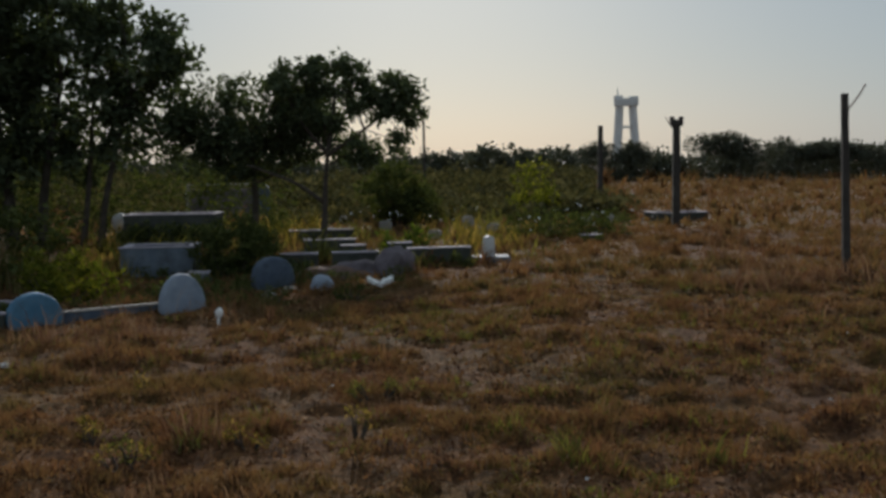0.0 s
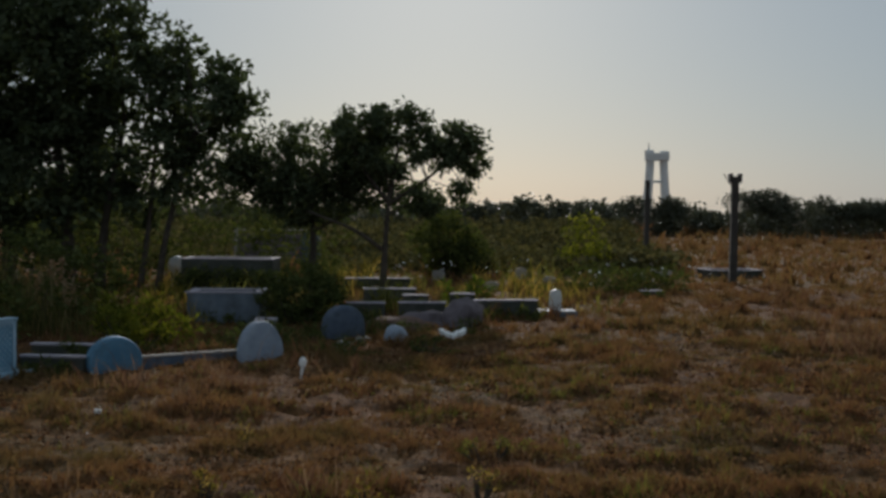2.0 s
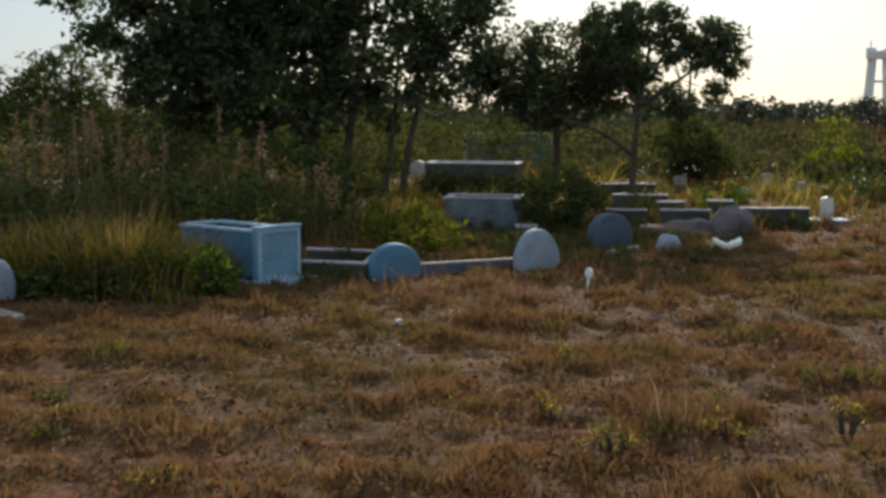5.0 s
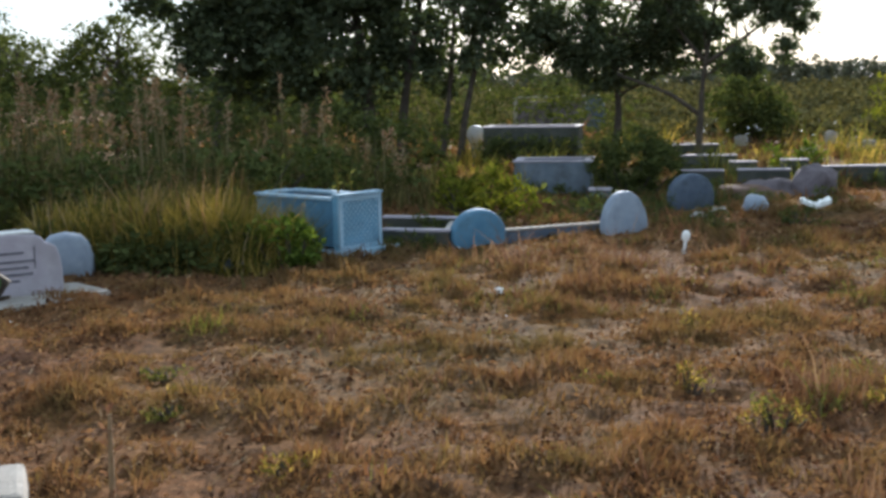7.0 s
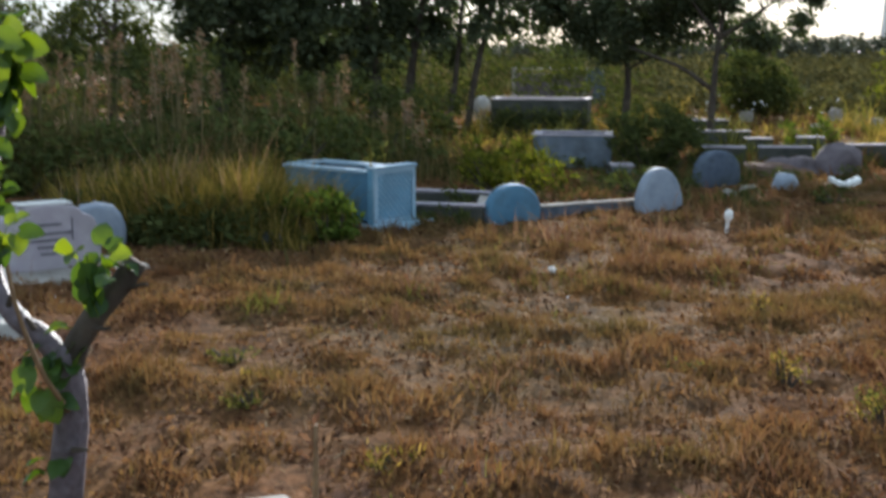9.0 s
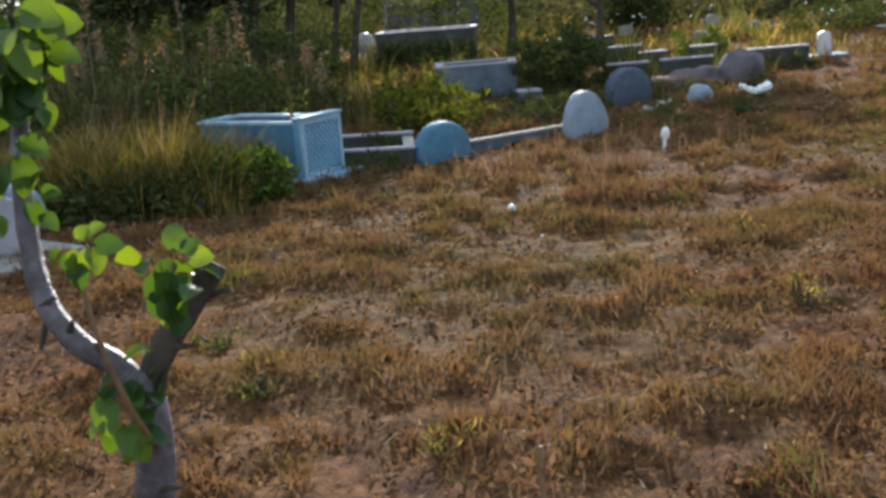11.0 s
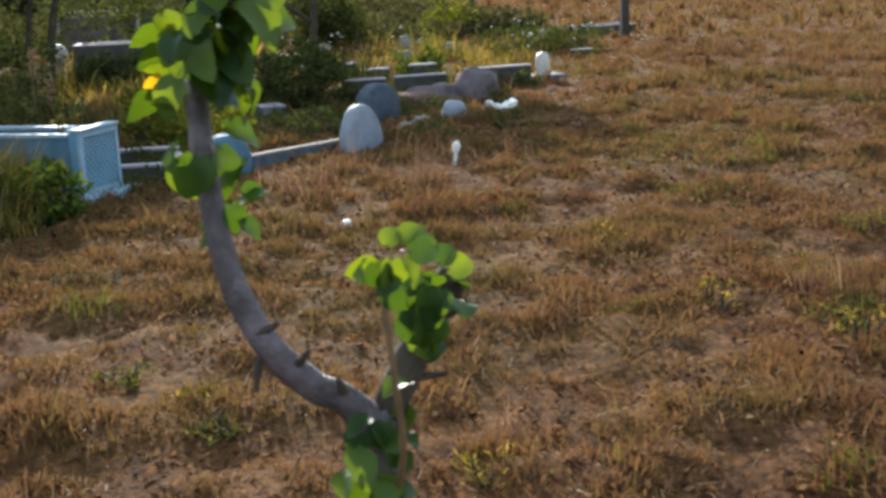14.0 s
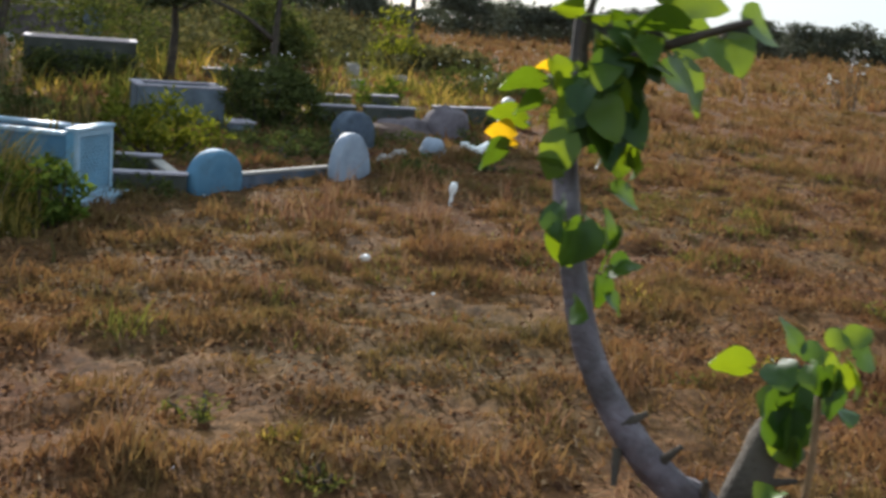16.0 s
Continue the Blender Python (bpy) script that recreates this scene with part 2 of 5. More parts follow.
def mesh_np(name, verts, faces):
    verts, faces = np.asarray(verts, np.float32), np.asarray(faces, np.int32)
    me = bpy.data.meshes.new(name)
    k = faces.shape[1]
    me.vertices.add(len(verts))
    me.vertices.foreach_set("co", verts.ravel())
    me.loops.add(faces.size)
    me.loops.foreach_set("vertex_index", faces.ravel())
    me.polygons.add(len(faces))
    me.polygons.foreach_set("loop_start", np.arange(0, faces.size, k, dtype=np.int32))
    me.update(calc_edges=True)
    me.validate()
    return me


def part(name, geo, material, parent=None, label="", flat=True):
    """Links a bmesh or a mesh as one object, under parent if there is one."""
    if isinstance(geo, bmesh.types.BMesh):
        me = bpy.data.meshes.new(name)
        bmesh.ops.recalc_face_normals(geo, faces=geo.faces)
        geo.to_mesh(me)
        geo.free()
    else:
        me = geo
    if not flat:
        me.polygons.foreach_set("use_smooth", np.ones(len(me.polygons), bool))
    if not me.materials:
        me.materials.append(material)
    ob = new(name, me)
    if parent:
        ob.parent = parent
    if label:
        tagged(ob, label)
    return ob


def thing(name, m, label, category, group="", kind=""):
    ob = new(name)
    ob.empty_display_size = 0.1
    ob.matrix_world = m
    return tagged(ob, label, category, group, kind)


def box(bm, c, s, bevel=0.008, rz=0.0, taper=1.0, seg=2):
    """A bevelled block with its centre at c and size s; taper scales its top."""
    r = bmesh.ops.create_cube(bm, size=1.0)["verts"]
    for v in r:
        k = taper if v.co.z > 0 else 1.0
        v.co = Vector((v.co.x * s[0] * k, v.co.y * s[1] * k, v.co.z * s[2]))
    bmesh.ops.transform(bm, matrix=pose(*c, 0, 0, rz), verts=r)
    if bevel:
        edges = {e for v in r for e in v.link_edges}
        bmesh.ops.bevel(bm, geom=list(edges), offset=bevel, segments=seg, affect="EDGES", profile=0.6)
    return bm


def boxes(*args, **kw):
    bm = bmesh.new()
    for c, s in args:
        box(bm, c, s, **kw)
    return bm


def tube(points, radii, seg=8, wobble=0.0):
    """A tapered, closed tube along points, as (verts, faces)."""
    pts = [Vector(p) for p in points]
    verts, faces = [], []
    side = None
    for i, p in enumerate(pts):
        d = (pts[min(i + 1, len(pts) - 1)] - pts[max(i - 1, 0)]).normalized()
        side = d.orthogonal().normalized() if side is None else (side - side.dot(d) * d).normalized()
        up = d.cross(side)
        for k in range(seg):
            a = 2 * math.pi * k / seg
            r = radii[i] * (1 + wobble * (random.random() - 0.5))
            verts.append(p + (side * math.cos(a) + up * math.sin(a)) * r)
    for i in range(len(pts) - 1):
        for k in range(seg):
            a, b = i * seg + k, i * seg + (k + 1) % seg
            faces.append((a, b, b + seg, a + seg))
    for end, flip in ((0, True), (len(pts) - 1, False)):
        mid = len(verts)
        verts.append(pts[end])
        for k in range(seg):
            a, b = end * seg + k, end * seg + (k + 1) % seg
            faces.append((b, a, mid) if flip else (a, b, mid))
    return verts, faces


def tube_mesh(name, tubes):
    me = bpy.data.meshes.new(name)
    vs, fs = [], []
    for v, f in tubes:
        n = len(vs)
        vs += [tuple(p) for p in v]
        fs += [tuple(i + n for i in q) for q in f]
    me.from_pydata(vs, [], fs)
    me.update()
    return me


def curve_points(pts, n):
    """A smooth run of n points through pts (Catmull-Rom)."""
    P = [Vector(p) for p in pts]
    P = [2 * P[0] - P[1], *P, 2 * P[-1] - P[-2]]
    out = []
    for i in range(n):
        u = i / (n - 1) * (len(P) - 3)
        k = min(int(u), len(P) - 4)
        u -= k
        a, b, c, d = P[k:k + 4]
        out.append(0.5 * (2 * b + (c - a) * u + (2 * a - 5 * b + 4 * c - d) * u * u + (3 * b - a - 3 * c + d) * u ** 3))
    return out


def leaves_mesh(name, centres, size, ratio=0.45, droop=0.3, up=0.0):
    """One four-cornered, pointed leaf at each centre, turned at random; size may be an array."""
    n = len(centres)
    d = rng.normal(size=(n, 3))
    d[:, 2] = d[:, 2] * 0.7 - droop + up
    d /= np.linalg.norm(d, axis=1, keepdims=True)
    w = np.cross(d, rng.normal(size=(n, 3)))
    w /= np.linalg.norm(w, axis=1, keepdims=True)
    s = (np.asarray(size) * rng.uniform(0.65, 1.3, n))[:, None]
    v = np.stack([centres, centres + s * (0.5 * d + ratio * 0.5 * w), centres + s * d, centres + s * (0.5 * d - ratio * 0.5 * w)], 1)
    return mesh_np(name, v.reshape(-1, 3), np.arange(4 * n).reshape(n, 4))


def blades_mesh(name, x, y, z, h, w, lean=0.5, toward=(0.0, 0.0)):
    """One pointed, bent grass blade at each place."""
    n = len(x)
    a = rng.uniform(0, 2 * np.pi, n)
    base = np.stack([x, y, z], 1)
    side = np.stack([np.cos(a), np.sin(a), 0 * a], 1) * (w / 2)[:, None]
    b = rng.uniform(0, 2 * np.pi, n)
    out = np.stack([np.cos(b) + toward[0], np.sin(b) + toward[1], 0 * b], 1) * (h * lean * rng.uniform(0.1, 1, n))[:, None]
    top = np.stack([0 * a, 0 * a, h], 1)
    v = np.stack([base - side, base + side, base + out * 0.35 + top * 0.6 + side * 0.6, base + out + top, base + out * 0.35 + top * 0.6 - side * 0.6], 1)
    i = np.arange(n)[:, None] * 5
    f = i + [0, 1, 2, 4]
    me = bpy.data.meshes.new(name)
    loops = np.concatenate([f.ravel(), (i + [4, 2, 3]).ravel()]).astype(np.int32)
    starts = np.concatenate([np.arange(n) * 4, 4 * n + np.arange(n) * 3]).astype(np.int32)
    me.vertices.add(5 * n)
    me.vertices.foreach_set("co", v.astype(np.float32).ravel())
    me.loops.add(len(loops))
    me.loops.foreach_set("vertex_index", loops)
    me.polygons.add(2 * n)
    me.polygons.foreach_set("loop_start", starts)
    me.update(calc_edges=True)
    return me


def blob_points(blobs, per_m2, clump=0.16, spread=0.85, clumps_per_m2=5.0):
    """Leaf places in clumps over and in ellipsoids (x, y, z, rx, ry, rz and, if it is not 1, the density); returns the leaves and the clump centres."""
    pts, cents = [], []
    for x, y, z, rx, ry, rz, *thin in blobs:
        area = 4 * math.pi * ((rx * ry) ** 1.6 / 3 + (rx * rz) ** 1.6 / 3 + (ry * rz) ** 1.6 / 3) ** (1 / 1.6)
        k = max(5, int(area * clumps_per_m2 * (thin[0] if thin else 1.0)))
        d = rng.normal(size=(k, 3))
        d /= np.linalg.norm(d, axis=1, keepdims=True)
        r = rng.uniform(0.25, 1, k) ** 0.45 * rng.uniform(spread, 1.08, k)
        c = np.array([x, y, z]) + d * r[:, None] * [rx, ry, rz]
        m = max(3, int(per_m2 / clumps_per_m2))
        cents.append(c)
        off = np.clip(rng.normal(size=(k, m, 3)), -1.45, 1.45) * clump * rng.uniform(0.5, 1.35, (k, 1, 1)) * [1, 1, 0.75]
        pts.append((c[:, None] + off).reshape(-1, 3))
    return np.concatenate(pts), np.concatenate(cents)


def limb(a, b, r0, r1, sag=0.12, seg=6, n=5):
    a, b = Vector(a), Vector(b)
    length = (b - a).length
    mid = a.lerp(b, 0.5) + Vector((random.uniform(-1, 1), random.uniform(-1, 1), random.uniform(0, 1))) * sag * length
    return tube(curve_points([a, mid, b], n), [r0 + (r1 - r0) * i / (n - 1) for i in range(n)], seg)


def tree(name, label, category, base, stems, blobs, per_m2, leaf, leaf_mat, bark, twigs=60, clump=0.16, droop=0.3, ratio=0.45, clumps_per_m2=5.0, group=""):
    """A tree: each stem is (points, radius at foot, radius at top); limbs and twigs run out into the clumps of the crown."""
    bx, by = base
    root = thing(name, pose(bx, by, gz(bx, by)), label, category, group)
    inv = Matrix.Translation((-bx, -by, -gz(bx, by)))
    pts, cents = blob_points(blobs, per_m2, clump, clumps_per_m2=clumps_per_m2)
    tips = []
    for p, r0, r1 in stems:
        cp = curve_points(p, 9)
        me = tube_mesh("trunk", [tube(cp, [r0 + (r1 - r0) * (i / 8) ** 0.8 for i in range(9)], 9, 0.18)])
        me.transform(inv)
        part("trunk", me, bark, root, flat=False)
        tips += [(cp[k], (r0 + (r1 - r0) * (k / 8) ** 0.8) * 0.7) for k in (5, 6, 7, 8)]
    limbs = []
    for c in cents[rng.choice(len(cents), min(twigs, len(cents)), replace=False)]:
        start, r = min(tips, key=lambda t: (t[0] - Vector(c)).length + random.random() * 0.8)
        limbs.append(limb(start, c, min(r, 0.05) * random.uniform(0.45, 0.9), 0.008))
    me = tube_mesh("limbs", limbs)
    me.transform(inv)
    tagged(part("branchwork", me, bark, root), kind="stuff")
    me = leaves_mesh("crown", pts, leaf, ratio, droop)
    me.transform(inv)
    part("crown", me, leaf_mat, root)
    return root


def bush(name, label, category, blobs, per_m2, leaf, mat, clump=0.09, droop=-0.2, ratio=0.5, stems=10, group="", clumps_per_m2=14.0):
    """A leafy bush that grows from the ground: stems and foliage."""
    x, y = blobs[0][0], blobs[0][1]
    z0 = gz(x, y)
    root = thing(name, pose(x, y, z0), label, category, group)
    pts, cents = blob_points(blobs, per_m2, clump, 0.75, clumps_per_m2)
    pts[:, 2] = np.maximum(pts[:, 2], z0 + 0.02)
    inv = Matrix.Translation((-x, -y, -z0))
    woods = []
    for c in cents[rng.choice(len(cents), min(stems, len(cents)), replace=False)]:
        foot = (x + (c[0] - x) * 0.45, y + (c[1] - y) * 0.45, z0 - 0.02)
        woods.append(limb(foot, (c[0], c[1], max(c[2], z0 + 0.05)), 0.014, 0.005, 0.08, 5, 4))
    me = tube_mesh("stems", woods)
    me.transform(inv)
    tagged(part("stemwork", me, BARK_DARK, root), kind="stuff")
    me = leaves_mesh("foliage", pts, leaf, ratio, droop)
    me.transform(inv)
    part("foliage", me, mat, root)
    return root


# ---------- ground ----------
def ground():
    """One sheet to the horizon, fine and lumpy where the camera passes."""
    xs = np.concatenate([[-900, -300, -120, -60, -35, -24, -18], np.arange(-14, 9.01, 0.075), [11, 14, 18, 24, 35, 60, 120, 300, 900]])
    ys = np.concatenate([[-300, -60, -15, -3], np.arange(0, 20.01, 0.075), np.arange(20.5, 40, 0.6), [45, 52, 60, 75, 95, 120, 160, 250, 500, 1200]])
    X, Y = np.meshgrid(xs, ys)
    Z = ground_z(X, Y)
    near = smooth(-18, -13, X) * (1 - smooth(9, 14, X)) * (1 - smooth(20, 40, Y))
    Z = Z + lumps(X, Y) + rng.normal(size=Z.shape) * 0.004 * near
    n, m = len(ys), len(xs)
    i = np.arange((n - 1) * (m - 1))
    a = (i // (m - 1)) * m + i % (m - 1)
    ob = part("ground", mesh_np("ground", np.stack([X, Y, Z], -1).reshape(-1, 3), np.stack([a, a + 1, a + m + 1, a + m], 1)), SOIL, flat=False)
    tagged(ob, "dry reddish-brown field of patchy short grass and soil", "ground", kind="structure")


ground()


def patchy(x, y, k, seed):
    return 0.7 * lattice_noise(x, y, k * 0.45, seed) + 0.45 * lattice_noise(x, y, k * 1.1, seed + 40)


def turf(name, x0, x1, y0, y1, per_m2, h, w, label, mat=GRASS, keep=None, floor=0.15):
    n = int((x1 - x0) * (y1 - y0) * per_m2)
    x, y = rng.uniform(x0, x1, n), rng.uniform(y0, y1, n)
    # tufts: blades draw together round random centres
    t = rng.choice(n, int(n * 0.34), replace=False)
    m = max(2, n // 130)
    c = rng.integers(0, m, len(t))
    cx, cy, cr = rng.uniform(x0, x1, m), rng.uniform(y0, y1, m), rng.uniform(0.04, 0.12, m) * max(1.0, h / 0.07) ** 0.5
    x[t], y[t] = cx[c] + rng.normal(size=len(t)) * cr[c], cy[c] + rng.normal(size=len(t)) * cr[c]
    tall = np.full(n, 0.85)
    tall[t] = rng.uniform(0.8, 1.7, m)[c]
    dens = 0.55 + 0.6 * patchy(x, y, 2.4, 5) + 0.6 * lattice_noise(x, y, 6.0, 8)
    ok = rng.uniform(0, 1, n) < np.clip(dens + floor, 0.10, 1)
    if keep is not None:
        ok &= keep(x, y)
    x, y, tall = x[ok], y[ok], tall[ok]
    hh = h * tall * rng.uniform(0.3, 1.3, len(x)) * np.clip(0.85 + 1.0 * lattice_noise(x, y, 2.3, 1) + 0.9 * lattice_noise(x, y, 5.0, 33), 0.25, 2.6)
    ob = part(name, blades_mesh(name, x, y, ground_z(x, y) + lumps(x, y) - 0.012, hh, w * rng.uniform(0.6, 1.5, len(x)), 1.1), mat)
    tagged(ob, label, "grass", kind="stuff")


turf("field_grass", -9.5, 6, 3.2, 10.5, 3400, 0.042, 0.0115, "short dry brown grass covering the field", floor=0.42)
turf("field_grass", -9, 8, 10.5, 17, 1700, 0.054, 0.0165, "short dry brown grass covering the field", floor=0.42)
turf("field_grass", -12, 13, 17, 30, 400, 0.09, 0.032, "dry rust-brown grass between the graves")
turf("field_grass", -30, 45, 30, 75, 40, 0.17, 0.09, "dry rust-brown grass on the open field")
turf("field_grass", -80, 100, 75, 125, 4, 0.4, 0.18, "dry grass far across the open field")
turf("green_grass", -9, 8, 4, 20, 560, 0.045, 0.011, "patches of greener short grass in the dry field", WEED, lambda x, y: patchy(x, y, 1.6, 3) + 0.13 * np.minimum(x + 3, 4) > 0.17)
turf("tall_grass", -5.0, -1.7, 10.9, 14.2, 420, 0.20, 0.009, "taller rust-coloured dry grass by the headstones", RUST_GRASS, lambda x, y: ((x + 3.3) / 1.6) ** 2 + ((y - 12.7 - 0.35 * (x + 3.3)) / 0.95) ** 2 + 0.5 * patchy(x, y, 3, 4) < 0.8)
turf("grass_tufts", -9.5, 6, 3.4, 12.5, 700, 0.085, 0.0085, "rust-brown tufts standing out of the short turf", RUST_GRASS, lambda x, y: lattice_noise(x, y, 3.4, 91) + 0.7 * lattice_noise(x, y, 1.3, 92) > 0.5)
turf("grass_tufts", -5, 8, 4, 16, 420, 0.075, 0.009, "yellow-olive tufts standing out of the short turf", WEED, lambda x, y: lattice_noise(x, y, 3.0, 93) + 0.8 * lattice_noise(x, y, 0.8, 94) + 0.08 * np.minimum(x, 4) > 0.55)
turf("tall_grass", -1.9, 9, 14.5, 26, 150, 0.11, 0.016, "taller dry grass beside the graves", GRASS, lambda x, y: patchy(x, y, 0.9, 14) > 0.05)
turf("tall_grass", 2.0, 13, 12, 26, 75, 0.17, 0.013, "taller rust-brown dry grass on the open field", RUST_GRASS, lambda x, y: (x > 0.2 * y) & (patchy(x, y, 0.7, 44) > -0.25))
turf("tall_grass", -7, 7, 18.3, 30, 90, 0.24, 0.02, "tall dry grass and weeds among the graves", HEDGE_GRASS, lambda x, y: (x < -0.8 + 0.1 * y) & (patchy(x, y, 0.8, 24) > -0.1))
turf("tall_grass", 3.6, 7.5, 15.2, 17.0, 300, 0.20, 0.012, "taller rust-coloured dry grass round the fence post", RUST_GRASS)
# dark herbs, spread wider to darken the ground like the trees' shadow
turf("grave_herbs", -4.9, 0.2, 14.7, 19.2, 520, 0.11, 0.016, "low dark herbs between the graves, also standing in for tree shade", LEAF_OLIVE, lambda x, y: (patchy(x, y, 1.4, 19) > -0.12) & (x < -2.6 + 0.5 * (y - 13.6)))
turf("graveyard_weeds", -8, 4, 14.8, 33, 70, 0.26, 0.03, "green weeds growing among the graves", WEED, lambda x, y: (y > 19.5) & (x < 0.22 * (y - 14)) & (patchy(x, y, 1.3, 9) > 0.0))


def straw(name, x0, x1, y0, y1, per_m2, long, wide):
    """Dead stems lying about on the turf, pale and dark."""
    n = int((x1 - x0) * (y1 - y0) * per_m2)
    x, y = rng.uniform(x0, x1, n), rng.uniform(y0, y1, n)
    ok = lattice_noise(x, y, 3.1, 51) + 0.6 * lattice_noise(x, y, 1.1, 52) > rng.uniform(-1.0, 0.5, n)
    x, y = x[ok], y[ok]
    n = len(x)
    a, l = rng.uniform(0, 2 * np.pi, n), long * rng.uniform(0.4, 1.4, n)
    d = np.stack([np.cos(a), np.sin(a), rng.uniform(-0.05, 0.55, n)], 1) * l[:, None]
    w = np.stack([-np.sin(a), np.cos(a), 0.3 * np.ones(n)], 1) * wide
    c = np.stack([x, y, ground_z(x, y) + lumps(x, y) + rng.uniform(0.005, 0.04, n)], 1)
    v = np.stack([c - w, c + w, c + d + 0.5 * w, c + d - 0.5 * w], 1)
    tagged(part(name, mesh_np(name, v.reshape(-1, 3), np.arange(4 * n).reshape(n, 4)), STRAW), "dead straw lying over the field", "straw", kind="stuff")


straw("dead_straw", -9.5, 6, 3.4, 10.5, 170, 0.06, 0.0035)
straw("dead_straw", -9, 8, 10.5, 17, 80, 0.09, 0.005)


def litter():
    """Curled dead leaves and trodden tufts in the turf, brown for the most part, and a few pale scraps."""
    for x0, x1, y0, y1, per, size in ((-9.5, 6, 3.4, 10.5, 620, 0.036), (-9, 8, 10.5, 17, 210, 0.05)):
        n = int((x1 - x0) * (y1 - y0) * per)
        x, y = rng.uniform(x0, x1, n), rng.uniform(y0, y1, n)
        ok = patchy(x, y, 4.0, 71) + 0.7 * lattice_noise(x, y, 9.0, 72) > rng.uniform(-0.5, 0.4, n)
        x, y = x[ok], y[ok]
        c = np.stack([x, y, ground_z(x, y) + lumps(x, y) + rng.uniform(0.0, 0.035, len(x))], 1)
        tagged(part("dead_leaves", leaves_mesh("dead_leaves", c, size, 0.55, 0.0), LITTER), "curled dead leaves trodden into the dry turf", "litter", kind="stuff")
    n = 26
    x, y = rng.uniform(-8, 5, n), rng.uniform(4.2, 14, n)
    c = np.stack([x, y, ground_z(x, y) + lumps(x, y) + 0.03], 1)
    tagged(part("dry_leaf_litter", leaves_mesh("litter", c, 0.03, 0.6, 0.0), WHITE_FLECK), "scattered pale dry leaves in the grass", "litter", kind="stuff")


litter()

# ---------- distance ----------
def far_scrub():
    """The belt of low thorn scrub that closes the view."""
    blobs = []
    for x in np.arange(-95, 110, 0.9):
        y = 96 + rng.uniform(-9, 9) + 6 * math.sin(x * 0.05)
        h = 2.35 + 0.4 * math.sin(x * 0.21 + 1) + 0.25 * math.sin(x * 0.83) + rng.uniform(-0.3, 0.45)
        blobs.append((x, y, h * 0.42, rng.uniform(1.3, 2.3), 1.6, h * 0.56))
    pts, _ = blob_points(blobs, 20, 0.26, 0.6, 2.2)
    pts = pts[pts[:, 2] > 0.02]
    tagged(part("far_scrub", leaves_mesh("far_scrub", pts, 0.34, 0.75, 0.0), LEAF_SCRUB), "distant belt of dark thorn scrub along the horizon", "scrub", kind="stuff")
    mid = []
    for _ in range(260):
        y = rng.uniform(42, 88)
        x = rng.uniform(-0.36 * y - 8, 0.12 * y)
        h = rng.uniform(0.5, 1.25) * (0.7 + y / 120)
        mid.append((x, y, h * 0.4, rng.uniform(0.8, 1.7), 0.9, h * 0.58))
    for _ in range(150):
        y = rng.uniform(33, 50)
        x = rng.uniform(-0.3 * y, 0.13 * y)
        h = rng.uniform(0.35, 0.8) * (0.3 if -0.26 * y < x < -0.1 * y and y < 39 else 1.0)
        mid.append((x, y, h * 0.4, rng.uniform(0.6, 1.3), 0.8, h * 0.58))
    pts, _ = blob_points(mid, 34, 0.17, 0.6, 4)
    pts = pts[pts[:, 2] > 0.02]
    tagged(part("low_scrub", leaves_mesh("low_scrub", pts, 0.2, 0.65, 0.0), LEAF_BRUSH), "low dull-green scrub behind the graveyard", "scrub", kind="stuff")


far_scrub()


def acacia(x, y, w, h):
    blobs = [(x + rng.uniform(-0.45, 0.45) * w, y + rng.uniform(-0.5, 0.5), h * rng.uniform(0.6, 0.82), w * rng.uniform(0.18, 0.3), 0.8, h * 0.2) for _ in range(6)]
    blobs += [(x + k * w * 0.27, y, h * 0.36, w * 0.3, 0.9, h * 0.4) for k in (-1, 0, 1)]
    tree("thorn_tree", "low dark spreading thorn tree on the open field", "tree", (x, y), [([(x, y, 0), (x + 0.1, y, h * 0.35), (x + 0.3, y, h * 0.7)], 0.12, 0.05)], blobs, 60, 0.2, LEAF_SCRUB, BARK_DARK, 12, 0.2, 0.0, 0.6, 5.0, "thorn trees on the field")


for ax, ay, aw, ah in ((20.2, 85, 6.4, 3.4), (25.2, 88, 5.8, 2.9), (30.5, 87, 6.6, 2.8), (36, 89, 7.2, 3.1), (44, 87, 6.5, 2.9), (53, 91, 8.0, 3.4), (11.9, 89, 5.2, 2.9)):
    acacia(ax, ay, aw, ah)


def tower():
    """The far concrete tower: two legs that lean together under a wider head."""
    root = thing("tower", pose(72.2, 500, 0), "distant pale concrete tower with two legs and a broad head", "tower")
    for s in (-1, 1):
        vs, fs = tube([(s * 4.2, 0, 0), (s * 3.3, 0, 12), (s * 2.7, 0, 23)], [2.1, 1.8, 1.7], 12)
        part("leg", tube_mesh("leg", [(vs, fs)]), TOWER, root)
    bm = boxes(((0, 0, 24.2), (9.6, 5, 3.2)), ((-3.2, 0, 26.2), (3.4, 4, 1.6)), ((3.0, 0, 26.0), (3.6, 4, 1.2)), bevel=0.3)
    part("head", bm, TOWER, root)
    part("crossbeam", boxes(((0, 0, 14), (5.4, 1.6, 1.0)), bevel=0.15), TOWER, root)
    part("mast", tube_mesh("mast", [tube([(-3.4, 0, 26.5), (-3.4, 0, 30)], [0.35, 0.18], 6)]), TOWER, root)


tower()


